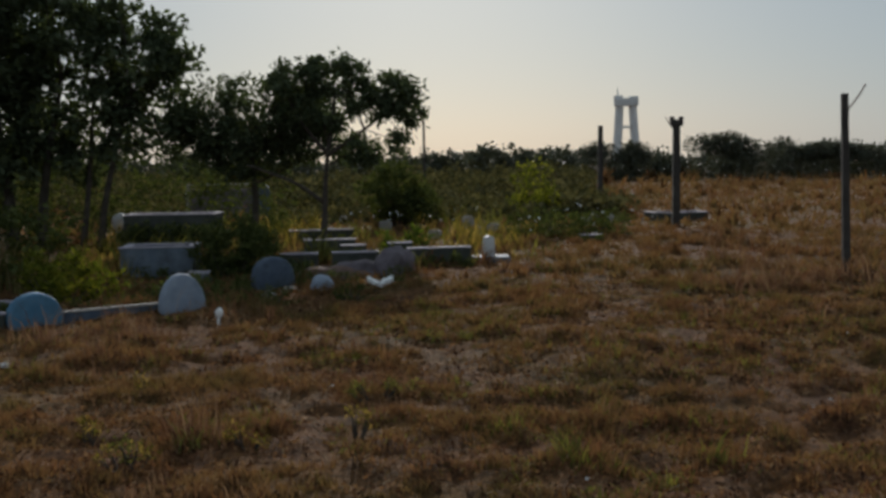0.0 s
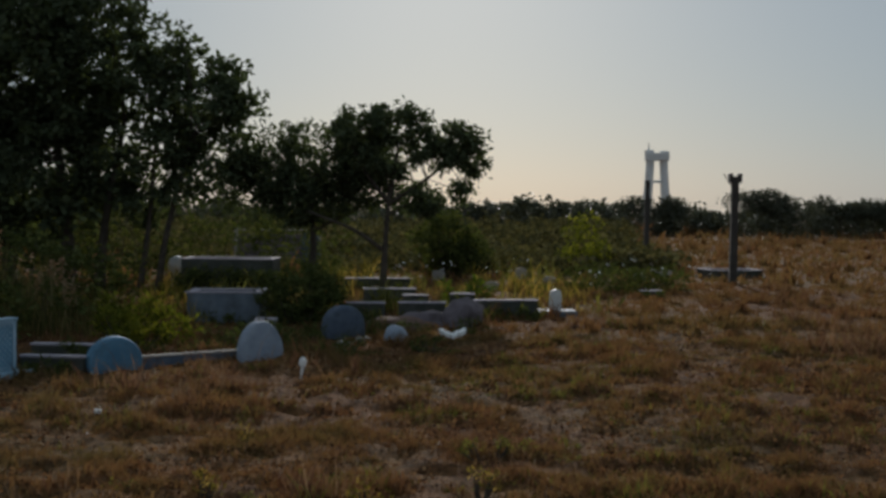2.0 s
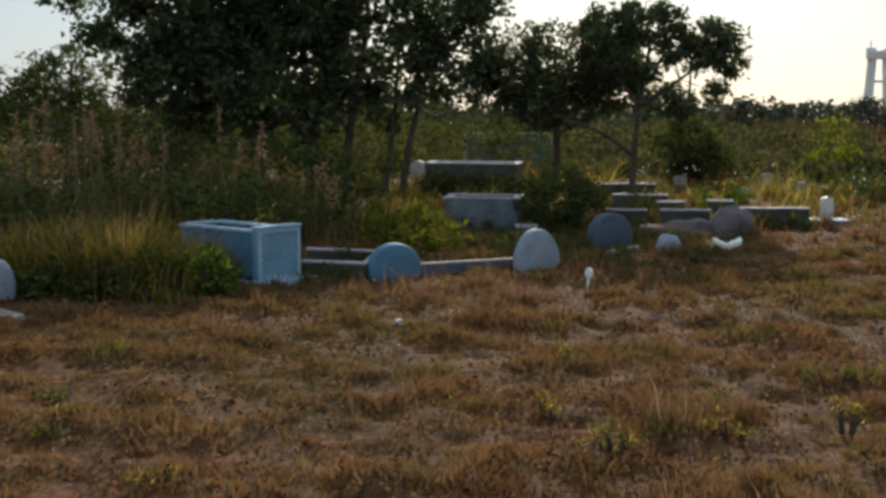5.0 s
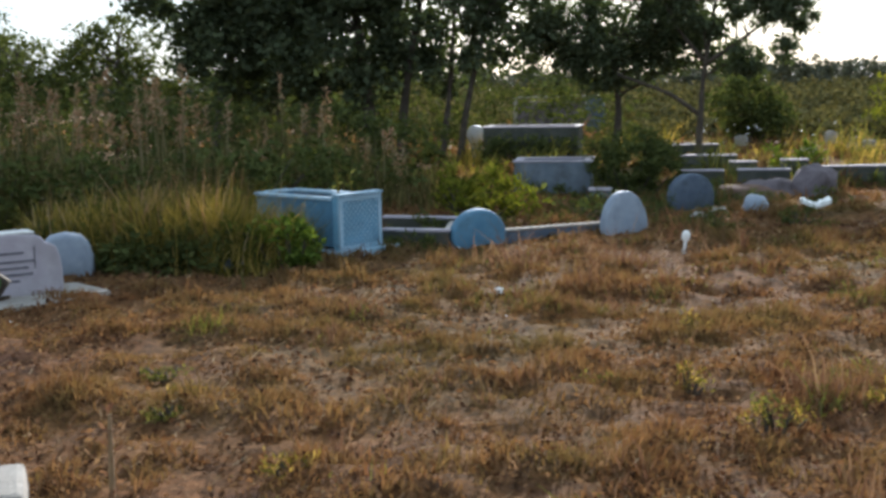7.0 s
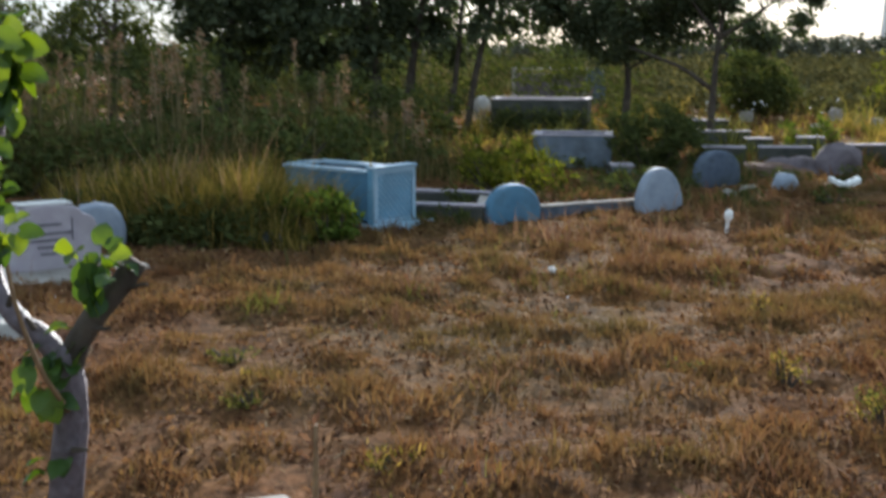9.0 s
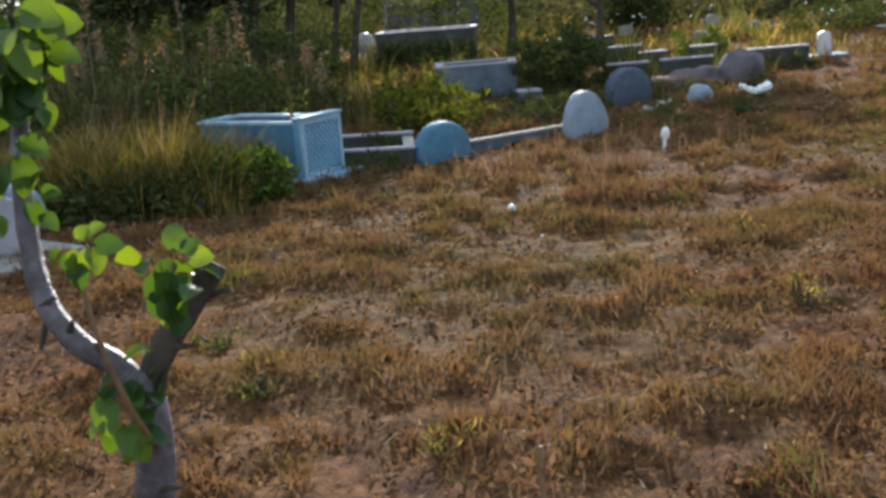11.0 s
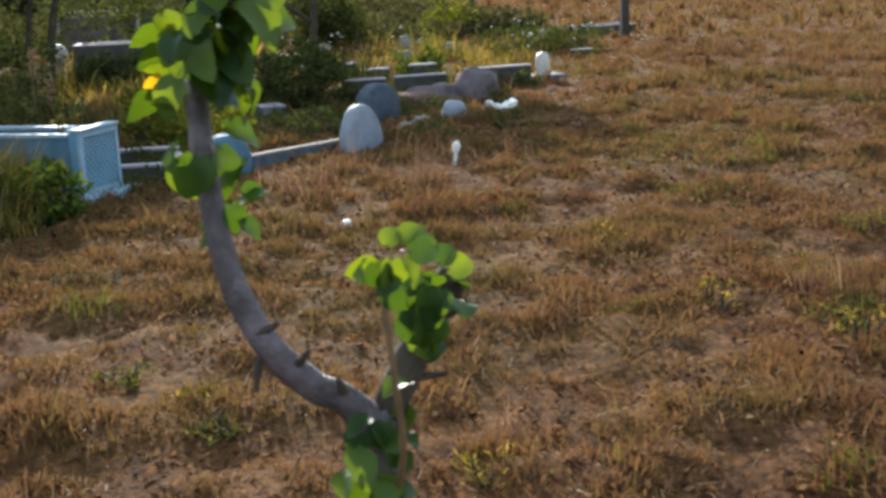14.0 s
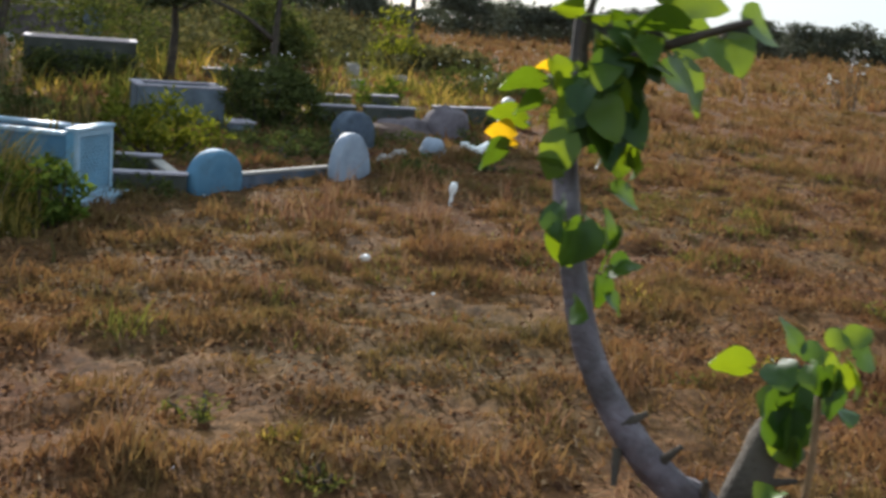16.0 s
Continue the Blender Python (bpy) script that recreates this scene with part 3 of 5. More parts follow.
def fence_post(x, y, top, width, head, lean=0.0, arm=0.0):
    root = thing("fence_post", pose(x, y, gz(x, y), 0, lean, 0), "concrete fence post in the field, darkened as a backlit silhouette", "post", "fence posts")
    h = top - gz(x, y)
    part("shaft", box(bmesh.new(), (0, 0, h / 2 - 0.1), (width, width, h + 0.2), 0.012, taper=0.85), POST, root)
    if head:
        bm = box(bmesh.new(), (0, 0, h - 0.02), (width * 1.6, width * 1.1, 0.16), 0.02)
        box(bm, (-width * 0.6, 0, h + 0.08), (width * 0.5, width * 0.9, 0.1), 0.015)
        box(bm, (width * 0.6, 0, h + 0.08), (width * 0.5, width * 0.9, 0.1), 0.015)
        part("forked_head", bm, POST, root)
    if arm:
        part("bent_wire", tube_mesh("bent_wire", [tube(curve_points([(0, 0, h - 0.28), (arm * 0.5, 0, h - 0.1), (arm, 0, h + 0.12)], 6), [0.012] * 6, 6)]), IRON, root)


fence_post(5.57, 17.2, 2.61, 0.105, False, -1.0, 0.30)
fence_post(5.59, 30.3, 2.62, 0.19, True, 0.5, -0.28)
fence_post(5.69, 46.5, 2.98, 0.2, False, 0.5)
pole = thing("utility_pole", pose(-1.42, 62, 0), "thin distant utility pole behind the trees", "pole")
part("shaft", tube_mesh("shaft", [tube([(0, 0, -0.2), (0, 0, 4.55)], [0.075, 0.05], 8)]), POST, pole)

# ---------- trees ----------
tree("broad_tree", "large dark broad-crowned tree with several trunks behind the graves", "tree", (-9.6, 25.2),
     [([(-12.6, 25.3, 0), (-12.4, 25.3, 1.6), (-11.9, 25.4, 3.6)], 0.20, 0.08), ([(-9.1, 25, 0), (-9.2, 25, 1.5), (-9.6, 25.2, 4.2)], 0.17, 0.07),
      ([(-8.5, 25, 0), (-8.4, 25, 1.4), (-8.0, 25.1, 3.6)], 0.13, 0.05), ([(-7.3, 25, 0), (-7.1, 25, 1.3), (-6.6, 25, 3.2)], 0.09, 0.04), ([(-7.7, 25.1, 0), (-7.5, 25.1, 1.5), (-7.35, 25.1, 3.4)], 0.08, 0.03), ([(-10.6, 25.6, 0), (-10.7, 25.6, 1.6), (-11, 25.6, 4.4)], 0.18, 0.07)],
     [(-10.2, 25.2, 4.6, 2.4, 1.9, 2.4, 1.5), (-12.0, 25.2, 4.1, 1.7, 1.6, 1.8, 1.35), (-8.3, 25.2, 4.5, 1.8, 1.3, 1.45, 0.8), (-6.4, 25.1, 3.9, 1.05, 1.0, 0.8, 1.0), (-13.3, 25.0, 4.6, 0.8, 0.9, 0.65),
      (-10.1, 25.3, 2.5, 2.3, 1.6, 1.5, 1.6), (-7.3, 25.2, 3.1, 1.0, 1.0, 0.8, 0.9), (-6.5, 25.3, 2.5, 0.8, 0.7, 0.55, 0.8), (-5.75, 25.5, 2.9, 0.6, 0.6, 0.6, 0.7), (-7.6, 25.3, 2.0, 0.8, 0.7, 0.6, 0.7), (-12.4, 25.3, 2.4, 1.1, 1.2, 1.3, 1.2), (-10.8, 25.3, 6.5, 1.3, 1.1, 0.8), (-8.2, 25.1, 5.7, 1.1, 0.8, 0.65, 0.65), (-12.2, 25.2, 5.7, 1.0, 0.9, 0.8, 1.2),
      (-12.75, 25.2, 6.0, 0.6, 0.7, 0.5), (-7.1, 25.1, 4.9, 0.8, 0.6, 0.55, 0.7), (-13.9, 25.1, 3.4, 0.6, 0.7, 0.4), (-14.75, 25.1, 4.3, 0.5, 0.5, 0.36), (-14.1, 25.1, 4.95, 0.5, 0.5, 0.34), (-13.1, 25.1, 5.7, 0.5, 0.5, 0.36),
      (-6.0, 25.1, 4.6, 0.4, 0.5, 0.3, 1.0), (-5.65, 25.1, 3.85, 0.5, 0.6, 0.35, 0.8), (-8.3, 25.2, 2.5, 0.8, 0.8, 0.6, 0.6), (-6.9, 25.2, 2.1, 0.6, 0.6, 0.35, 0.35), (-9.4, 25.3, 5.9, 1.0, 1.0, 0.9)],
     190, 0.16, LEAF_DARK, BARK_DARK, 150, 0.18, 0.3, 0.55, 3.5)
tree("round_tree", "dark dense round tree in the graveyard", "tree", (-4.3, 25.9),
     [([(-4.3, 25.9, 0), (-4.2, 25.9, 1.0), (-4.3, 25.9, 2.4)], 0.10, 0.05)],
     [(-4.2, 25.9, 2.7, 1.35, 1.0, 1.0), (-5.6, 26.0, 2.1, 0.6, 0.6, 0.6, 0.7), (-3.1, 25.9, 2.85, 0.8, 0.8, 0.65), (-5.1, 25.9, 2.6, 0.75, 0.7, 0.75), (-4.3, 25.9, 1.9, 1.1, 0.9, 0.55), (-3.0, 25.9, 2.3, 0.75, 0.7, 0.55), (-2.2, 25.8, 2.05, 0.45, 0.5, 0.3, 0.7)], 420, 0.11, LEAF_DARK, BARK_DARK, 40, 0.13, 0.2, 0.5, 10.0)
tree("slender_tree", "slender tree with drooping leaf clusters and a forked grey trunk", "tree", (-2.6, 24.4),
     [([(-2.6, 24.4, -0.05), (-2.56, 24.4, 0.9), (-2.5, 24.4, 1.8), (-2.3, 24.4, 3.1)], 0.085, 0.03), ([(-2.55, 24.4, 0.95), (-3.1, 24.35, 1.35), (-3.7, 24.3, 1.6), (-4.1, 24.3, 1.75)], 0.05, 0.02),
      ([(-2.5, 24.4, 1.9), (-1.9, 24.4, 2.3), (-1.2, 24.4, 2.8)], 0.045, 0.02), ([(-2.5, 24.4, 1.95), (-3.0, 24.4, 2.6), (-3.3, 24.4, 3.2)], 0.045, 0.02)],
     [(-2.3, 24.4, 3.5, 0.72, 0.6, 0.5), (-3.2, 24.4, 3.4, 0.55, 0.5, 0.4), (-1.05, 24.4, 3.2, 0.45, 0.5, 0.5), (-1.65, 24.4, 2.9, 0.55, 0.5, 0.36), (-0.85, 24.4, 2.75, 0.28, 0.3, 0.3), (-1.0, 24.4, 2.2, 0.26, 0.3, 0.18), (-2.45, 24.4, 2.65, 0.34, 0.4, 0.3), (-1.75, 24.4, 2.05, 0.42, 0.4, 0.3), (-2.9, 24.4, 2.9, 0.36, 0.4, 0.3)],
     430, 0.14, LEAF_DARK, BARK_DARK, 46, 0.1, 0.75, 0.4, 11.0)
for lx, ly, lh in ((-16.4, 28, 3.6), (-18.5, 27, 3.2), (-21.5, 30, 4.2), (-14.2, 33, 2.9)):
    tree("small_tree", "loose small tree with thin crown behind the reeds", "tree", (lx, ly), [([(lx, ly, 0), (lx + 0.1, ly, lh * 0.4), (lx + 0.2, ly, lh * 0.8)], 0.09, 0.03)],
         [(lx, ly, lh * 0.72, 1.2, 1.0, lh * 0.24), (lx - 0.9, ly, lh * 0.55, 0.8, 0.8, lh * 0.2), (lx + 0.9, ly, lh * 0.5, 0.8, 0.8, lh * 0.22)], 150, 0.14, LEAF_OLIVE, BARK_DARK, 30, 0.16, 0.3, 0.45, 6.0, "small trees behind the reeds")

# ---------- undergrowth ----------
for blobs, n in (
        ([(-11.5, 21.5, 0.8, 1.7, 1.0, 1.0), (-13.2, 21.8, 0.8, 1.5, 1.0, 1.1)], 150), ([(-8.8, 21.0, 0.65, 1.6, 0.9, 0.8), (-7.5, 21.6, 0.6, 1.0, 0.8, 0.65)], 150),
        ([(-15.5, 19.5, 0.6, 1.5, 1.0, 0.8), (-14.3, 18.5, 0.5, 1.0, 0.9, 0.6)], 90), ([(-9.9, 18.0, 0.45, 1.2, 0.8, 0.55)], 90), ([(-7.0, 17.5, 0.35, 0.8, 0.7, 0.42), (-7.9, 17.2, 0.4, 0.7, 0.6, 0.45)], 110),
        ([(-12.5, 28.5, 1.2, 2.2, 1.0, 1.5), (-14.8, 29, 1.1, 1.8, 1.0, 1.3)], 110), ([(-9.2, 28.2, 1.0, 2.0, 1.0, 1.25), (-10.8, 28.6, 1.2, 1.5, 1.0, 1.4)], 110), ([(-6.6, 29.0, 0.9, 1.6, 1.0, 1.15), (-5.2, 30, 0.9, 1.5, 1.0, 1.1)], 100),
        ([(-19.5, 26, 1.1, 2.2, 1.0, 1.3), (-17.0, 26.5, 1.1, 2.0, 1.0, 1.35)], 110), ([(-23.0, 27, 1.2, 2.2, 1.0, 1.4), (-21.0, 28, 1.2, 1.8, 1.0, 1.4)], 100),
        ([(-10.9, 14.3, 0.42, 1.3, 0.5, 0.52), (-9.4, 14.5, 0.42, 1.0, 0.5, 0.52)], 160), ([(-8.3, 15.3, 0.48, 1.0, 0.6, 0.58), (-7.3, 15.9, 0.46, 0.9, 0.6, 0.56)], 150), ([(-12.6, 14.9, 0.45, 1.2, 0.5, 0.55)], 130),
        ([(-18.5, 22, 0.8, 2.0, 1.0, 1.0), (-16.5, 23.5, 0.8, 1.6, 1.0, 1.1)], 100),
        ([(-11.6, 16.8, 0.45, 1.1, 0.7, 0.5), (-10.4, 15.9, 0.4, 0.9, 0.6, 0.45)], 100)):
    bush("dark_bush", "dark green undergrowth beneath the big tree", "bush", blobs, n, 0.11, LEAF_OLIVE, 0.12, 0.1, 0.5, 14, "undergrowth", 8)
bush("clipped_shrub", "dense dark green upright shrub beside a tomb", "shrub", [(-3.45, 18.9, 0.46, 0.6, 0.5, 0.52), (-3.05, 18.9, 0.42, 0.38, 0.4, 0.52), (-3.85, 18.9, 0.42, 0.32, 0.4, 0.42)], 900, 0.085, LEAF_OLIVE, 0.07, -0.5, 0.3, 24)
bush("rounded_shrub", "dull round dark shrub under the slender tree", "shrub", [(-1.55, 32.5, 1.0, 1.1, 0.9, 0.75), (-1.2, 32.6, 0.6, 0.9, 0.8, 0.6)], 260, 0.13, LEAF_OLIVE, 0.12, 0.1, 0.5, 20)
bush("yellow_bush", "tall yellow-green bush among the graves", "bush", [(2.45, 35.5, 0.95, 0.6, 0.5, 0.9), (2.85, 35.6, 0.55, 0.45, 0.5, 0.55), (2.0, 35.3, 0.45, 0.4, 0.5, 0.45)], 75, 0.16, LEAF_YELLOW, 0.13, -0.5, 0.35, 22)
# this shrub's sunlight is put into its leaf colour as white
bush("sunlit_shrub", "thin shrub on the open field with leaves whitened as sunlit", "shrub", [(13.3, 30.0, 1.3, 0.36, 0.3, 0.42), (12.65, 30.0, 0.75, 0.1, 0.1, 0.12)], 26, 0.11, WHITE_FLECK, 0.06, -0.3, 0.4, 9, "", 6)
bush("spreading_bush", "dark low spreading bush among the graves", "bush", [(2.1, 27.0, 0.32, 1.1, 0.8, 0.4), (3.3, 27.5, 0.28, 0.9, 0.7, 0.34)], 150, 0.1, LEAF_OLIVE, 0.1, 0, 0.5, 16)
bush("broadleaf_bush", "light green broad-leaved bush behind the round headstone", "bush", [(-5.05, 15.7, 0.3, 0.34, 0.32, 0.42), (-5.4, 15.9, 0.28, 0.3, 0.3, 0.34), (-4.65, 15.8, 0.22, 0.3, 0.3, 0.28)], 420, 0.11, LEAF_YELLOW, 0.07, -0.5, 0.3, 22)
bush("dark_herb", "low dark herb bed behind the pale headstone", "bush", [(-3.95, 15.7, 0.12, 0.45, 0.4, 0.2), (-3.4, 16.2, 0.12, 0.4, 0.4, 0.2)], 300, 0.06, LEAF_OLIVE, 0.05, -0.2, 0.4, 14)
# extra herb clumps that darken the ground where tree shade lies
for hx, hy, hr in ((-2.3, 15.3, 0.4), (-1.7, 17.7, 0.4), (-3.0, 16.8, 0.35), (-3.9, 17.4, 0.4), (-0.8, 18.0, 0.35), (-1.3, 15.7, 0.3), (-2.4, 18.3, 0.4), (0.1, 20.0, 0.35)):
    bush("dark_herb", "low dark herbs between the headstones, also standing in for tree shade", "herb", [(hx, hy, 0.05, hr, hr, 0.14)], 420, 0.05, LEAF_OLIVE, 0.05, -0.2, 0.4, 8, "herbs between the headstones")
bush("tomb_weeds", "dark weeds growing in front of the big tomb", "weeds", [(-5.9, 24.7, 0.28, 0.95, 0.3, 0.42), (-5.2, 24.7, 0.26, 0.5, 0.3, 0.38), (-6.6, 24.75, 0.25, 0.4, 0.3, 0.4)], 360, 0.1, LEAF_OLIVE, 0.08, -0.3, 0.4, 16)
bush("green_clump", "upright bright green plant behind the grave kerbs", "plant", [(-0.6, 23.2, 0.26, 0.3, 0.25, 0.3), (-1.2, 23.0, 0.2, 0.25, 0.2, 0.25)], 260, 0.16, LEAF_BUSH, 0.06, -0.8, 0.2, 12)
for wx, wy, wr in ((-5.27, 7.48, 0.16), (-1.95, 7.4, 0.22), (-0.6, 9.3, 0.3), (-2.9, 7.85, 0.10), (-6.3, 6.3, 0.14), (-4.9, 6.75, 0.12)):
    bush("field_weed", "low dull green weed tuft in the dry field", "weed", [(wx, wy, 0.04, wr, wr * 0.8, 0.09)], 500, 0.035, WEED, 0.04, -0.4, 0.3, 6, "weed tufts in the field")
for wx, wy, wr in ((-1.96, 7.23, 0.20), (-1.32, 7.77, 0.14), (-2.37, 7.89, 0.12), (-0.65, 8.16, 0.12), (-2.33, 9.44, 0.16), (-4.98, 7.13, 0.09), (-4.04, 6.08, 0.14)):
    bush("weed_sprig", "upright yellow-green weed sprig in the dry field", "weed", [(wx, wy, 0.06, wr, wr * 0.8, 0.08)], 300, 0.045, HEDGE_GRASS, 0.035, -0.9, 0.2, 9, "weed sprigs in the field")
bush("leafy_bush", "leafy green bush growing against the blue tomb", "bush", [(-6.0, 11.5, 0.32, 0.26, 0.3, 0.34), (-6.35, 11.4, 0.3, 0.28, 0.28, 0.3), (-5.86, 11.55, 0.2, 0.18, 0.2, 0.22)], 620, 0.075, LEAF_BUSH, 0.045, -0.3, 0.42, 26, clumps_per_m2=26)


def grass_bank():
    """The bank of coarse yellow-green grass beside the blue tomb: a leafy foot dark as shade and tips pale as sunlit.
    """
    n = 26000
    x, y = rng.uniform(-8.9, -6.0, n), rng.uniform(10.7, 12.9, n)
    prof = np.clip(1 - np.abs((x + 7.35) / 1.4) ** 3, 0, 1) * np.clip(1 - np.abs((y - 11.75) / 0.9) ** 3, 0, 1)
    ok = rng.uniform(0, 1, n) < 1.6 * prof * np.clip(0.7 + 0.8 * lattice_noise(x, y, 4.0, 12), 0.15, 1)
    x, y, prof = x[ok], y[ok], prof[ok]
    h = (0.42 + 0.40 * rng.random(len(x)) ** 2.2 + 0.16 * lattice_noise(x, y, 3.0, 2)) * prof ** 0.35
    root = thing("grass_bank", pose(-7.35, 11.6, gz(-7.35, 11.6)), "thick bank of coarse yellow-green grass beside the tomb", "grass")
    inv = Matrix.Translation((7.35, -11.6, -gz(-7.35, 11.6)))
    me = blades_mesh("grass_mass", x, y, ground_z(x, y) - 0.02, h, rng.uniform(0.006, 0.018, len(x)), 0.9)
    me.transform(inv)
    tagged(part("grass_mass", me, HEDGE_GRASS, root), kind="stuff")
    # extra pale blades put the sunlight on the tips into their colour
    pick = rng.choice(len(x), 420, replace=False)
    pick = pick[prof[pick] > 0.35]
    me = blades_mesh("dry_tip_mass", x[pick], y[pick], ground_z(x[pick], y[pick]), h[pick] * rng.uniform(1.1, 1.45, len(pick)), rng.uniform(0.008, 0.016, len(pick)), 0.45)
    me.transform(inv)
    tagged(part("dry_tip_mass", me, PLUME, root, "grass tips paled as sunlit"), kind="stuff")
    # dark leaves at the foot stand in for the bank's own shadow
    pts, _ = blob_points([(-7.9, 11.55, 0.22, 0.7, 0.55, 0.36), (-7.2, 11.35, 0.22, 0.65, 0.5, 0.34), (-6.6, 11.4, 0.2, 0.5, 0.5, 0.32), (-7.4, 11.1, 0.14, 1.25, 0.35, 0.24)], 900, 0.07, 0.6, 22)
    pts[:, 2] = np.maximum(pts[:, 2], 0.06)
    me = leaves_mesh("undergrowth", pts, 0.09, 0.35, -0.3)
    me.transform(inv)
    part("undergrowth", me, LEAF_OLIVE, root)


grass_bank()


def reed_bed(x0, x1, y0, y1, n, hmin, hmax, plumes, label):
    """Tall reeds: a mass of long leaves, and single stalks that each end in a feathery head."""
    cx, cy = (x0 + x1) / 2, (y0 + y1) / 2
    root = thing("reed_bed", pose(cx, cy, gz(cx, cy)), label, "reeds")
    inv = Matrix.Translation((-cx, -cy, -gz(cx, cy)))
    x, y = rng.uniform(x0, x1, n), rng.uniform(y0, y1, n)
    h = rng.uniform(hmin, hmax, n) * 0.6 * np.clip(0.85 + 0.5 * lattice_noise(x, y, 1.2, 6), 0.4, 1.4)
    me = blades_mesh("leaf_mass", x, y, ground_z(x, y), h, rng.uniform(0.012, 0.03, n), 0.5)
    me.transform(inv)
    tagged(part("leaf_mass", me, REED, root), kind="stuff")
    for a, b, c in zip(rng.uniform(x0, x1, plumes), rng.uniform(y0, y1, plumes), rng.uniform(hmin, hmax, plumes)):
        z = gz(a, b)
        lean = random.uniform(-0.15, 0.15)
        me = tube_mesh("stalk", [tube([(0, 0, -0.02), (lean * 0.3, 0, c * 0.5), (lean, 0, c)], [0.013, 0.011, 0.007], 5)])
        st = part("stalk", me, STALK, root)
        st.location = (a - cx, b - cy, z - gz(cx, cy))
        k = 70
        u = rng.uniform(0, 1, k)
        long = random.uniform(0.28, 0.5)
        pts = np.stack([lean + rng.normal(size=k) * 0.028 * (1.25 - u), rng.normal(size=k) * 0.028, c - long + (long + 0.06) * u], 1)
        tagged(part("plume", leaves_mesh("plume", pts, 0.07, 0.25, -0.5), PLUME, st), kind="stuff")


reed_bed(-12.6, -8.6, 14.6, 16.6, 2400, 1.1, 1.9, 40, "bed of tall dry reeds with pinkish feathery heads")
reed_bed(-10.2, -6.9, 17.2, 19.0, 1000, 1.0, 2.0, 6, "sparse tall reeds in front of the big tree")
reed_bed(-16.5, -12.2, 15.5, 18.0, 3000, 1.0, 1.9, 26, "bed of tall dry reeds with pinkish feathery heads")
reed_bed(-7.4, -5.7, 16.2, 18.2, 420, 0.6, 1.1, 5, "thin low reeds behind the blue tomb")

# ---------- the graves ----------
AX = math.degrees(math.atan2(0.5, 0.27))        # the way the front of the blue tomb runs


def lattice(bm, w, h, step, bar, depth, y):
    """Crossing diagonal bars within a w x h panel in the plane y."""
    for s in (1, -1):
        for k in np.arange(-h, w + h, step):
            x0, x1 = (k, k + h) if s > 0 else (k, k - h)
            t0, t1 = 0.0, 1.0
            dx = x1 - x0
            for lim, sign in ((0, 1), (w, -1)):
                a = (lim - x0) / dx
                if sign * dx > 0:
                    t0 = max(t0, a)
                else:
                    t1 = min(t1, a)
            if t1 - t0 < 0.05:
                continue
            p, q = Vector((x0 + dx * t0, y, h * t0)), Vector((x0 + dx * t1, y, h * t1))
            m, length = (p + q) / 2, (q - p).length
            r = bmesh.ops.create_cube(bm, size=1)["verts"]
            bmesh.ops.transform(bm, matrix=pose(*m, 0, -math.degrees(math.atan2(q.z - p.z, q.x - p.x)), 0) @ Matrix.Diagonal((length, depth, bar, 1)), verts=r)
    return bm


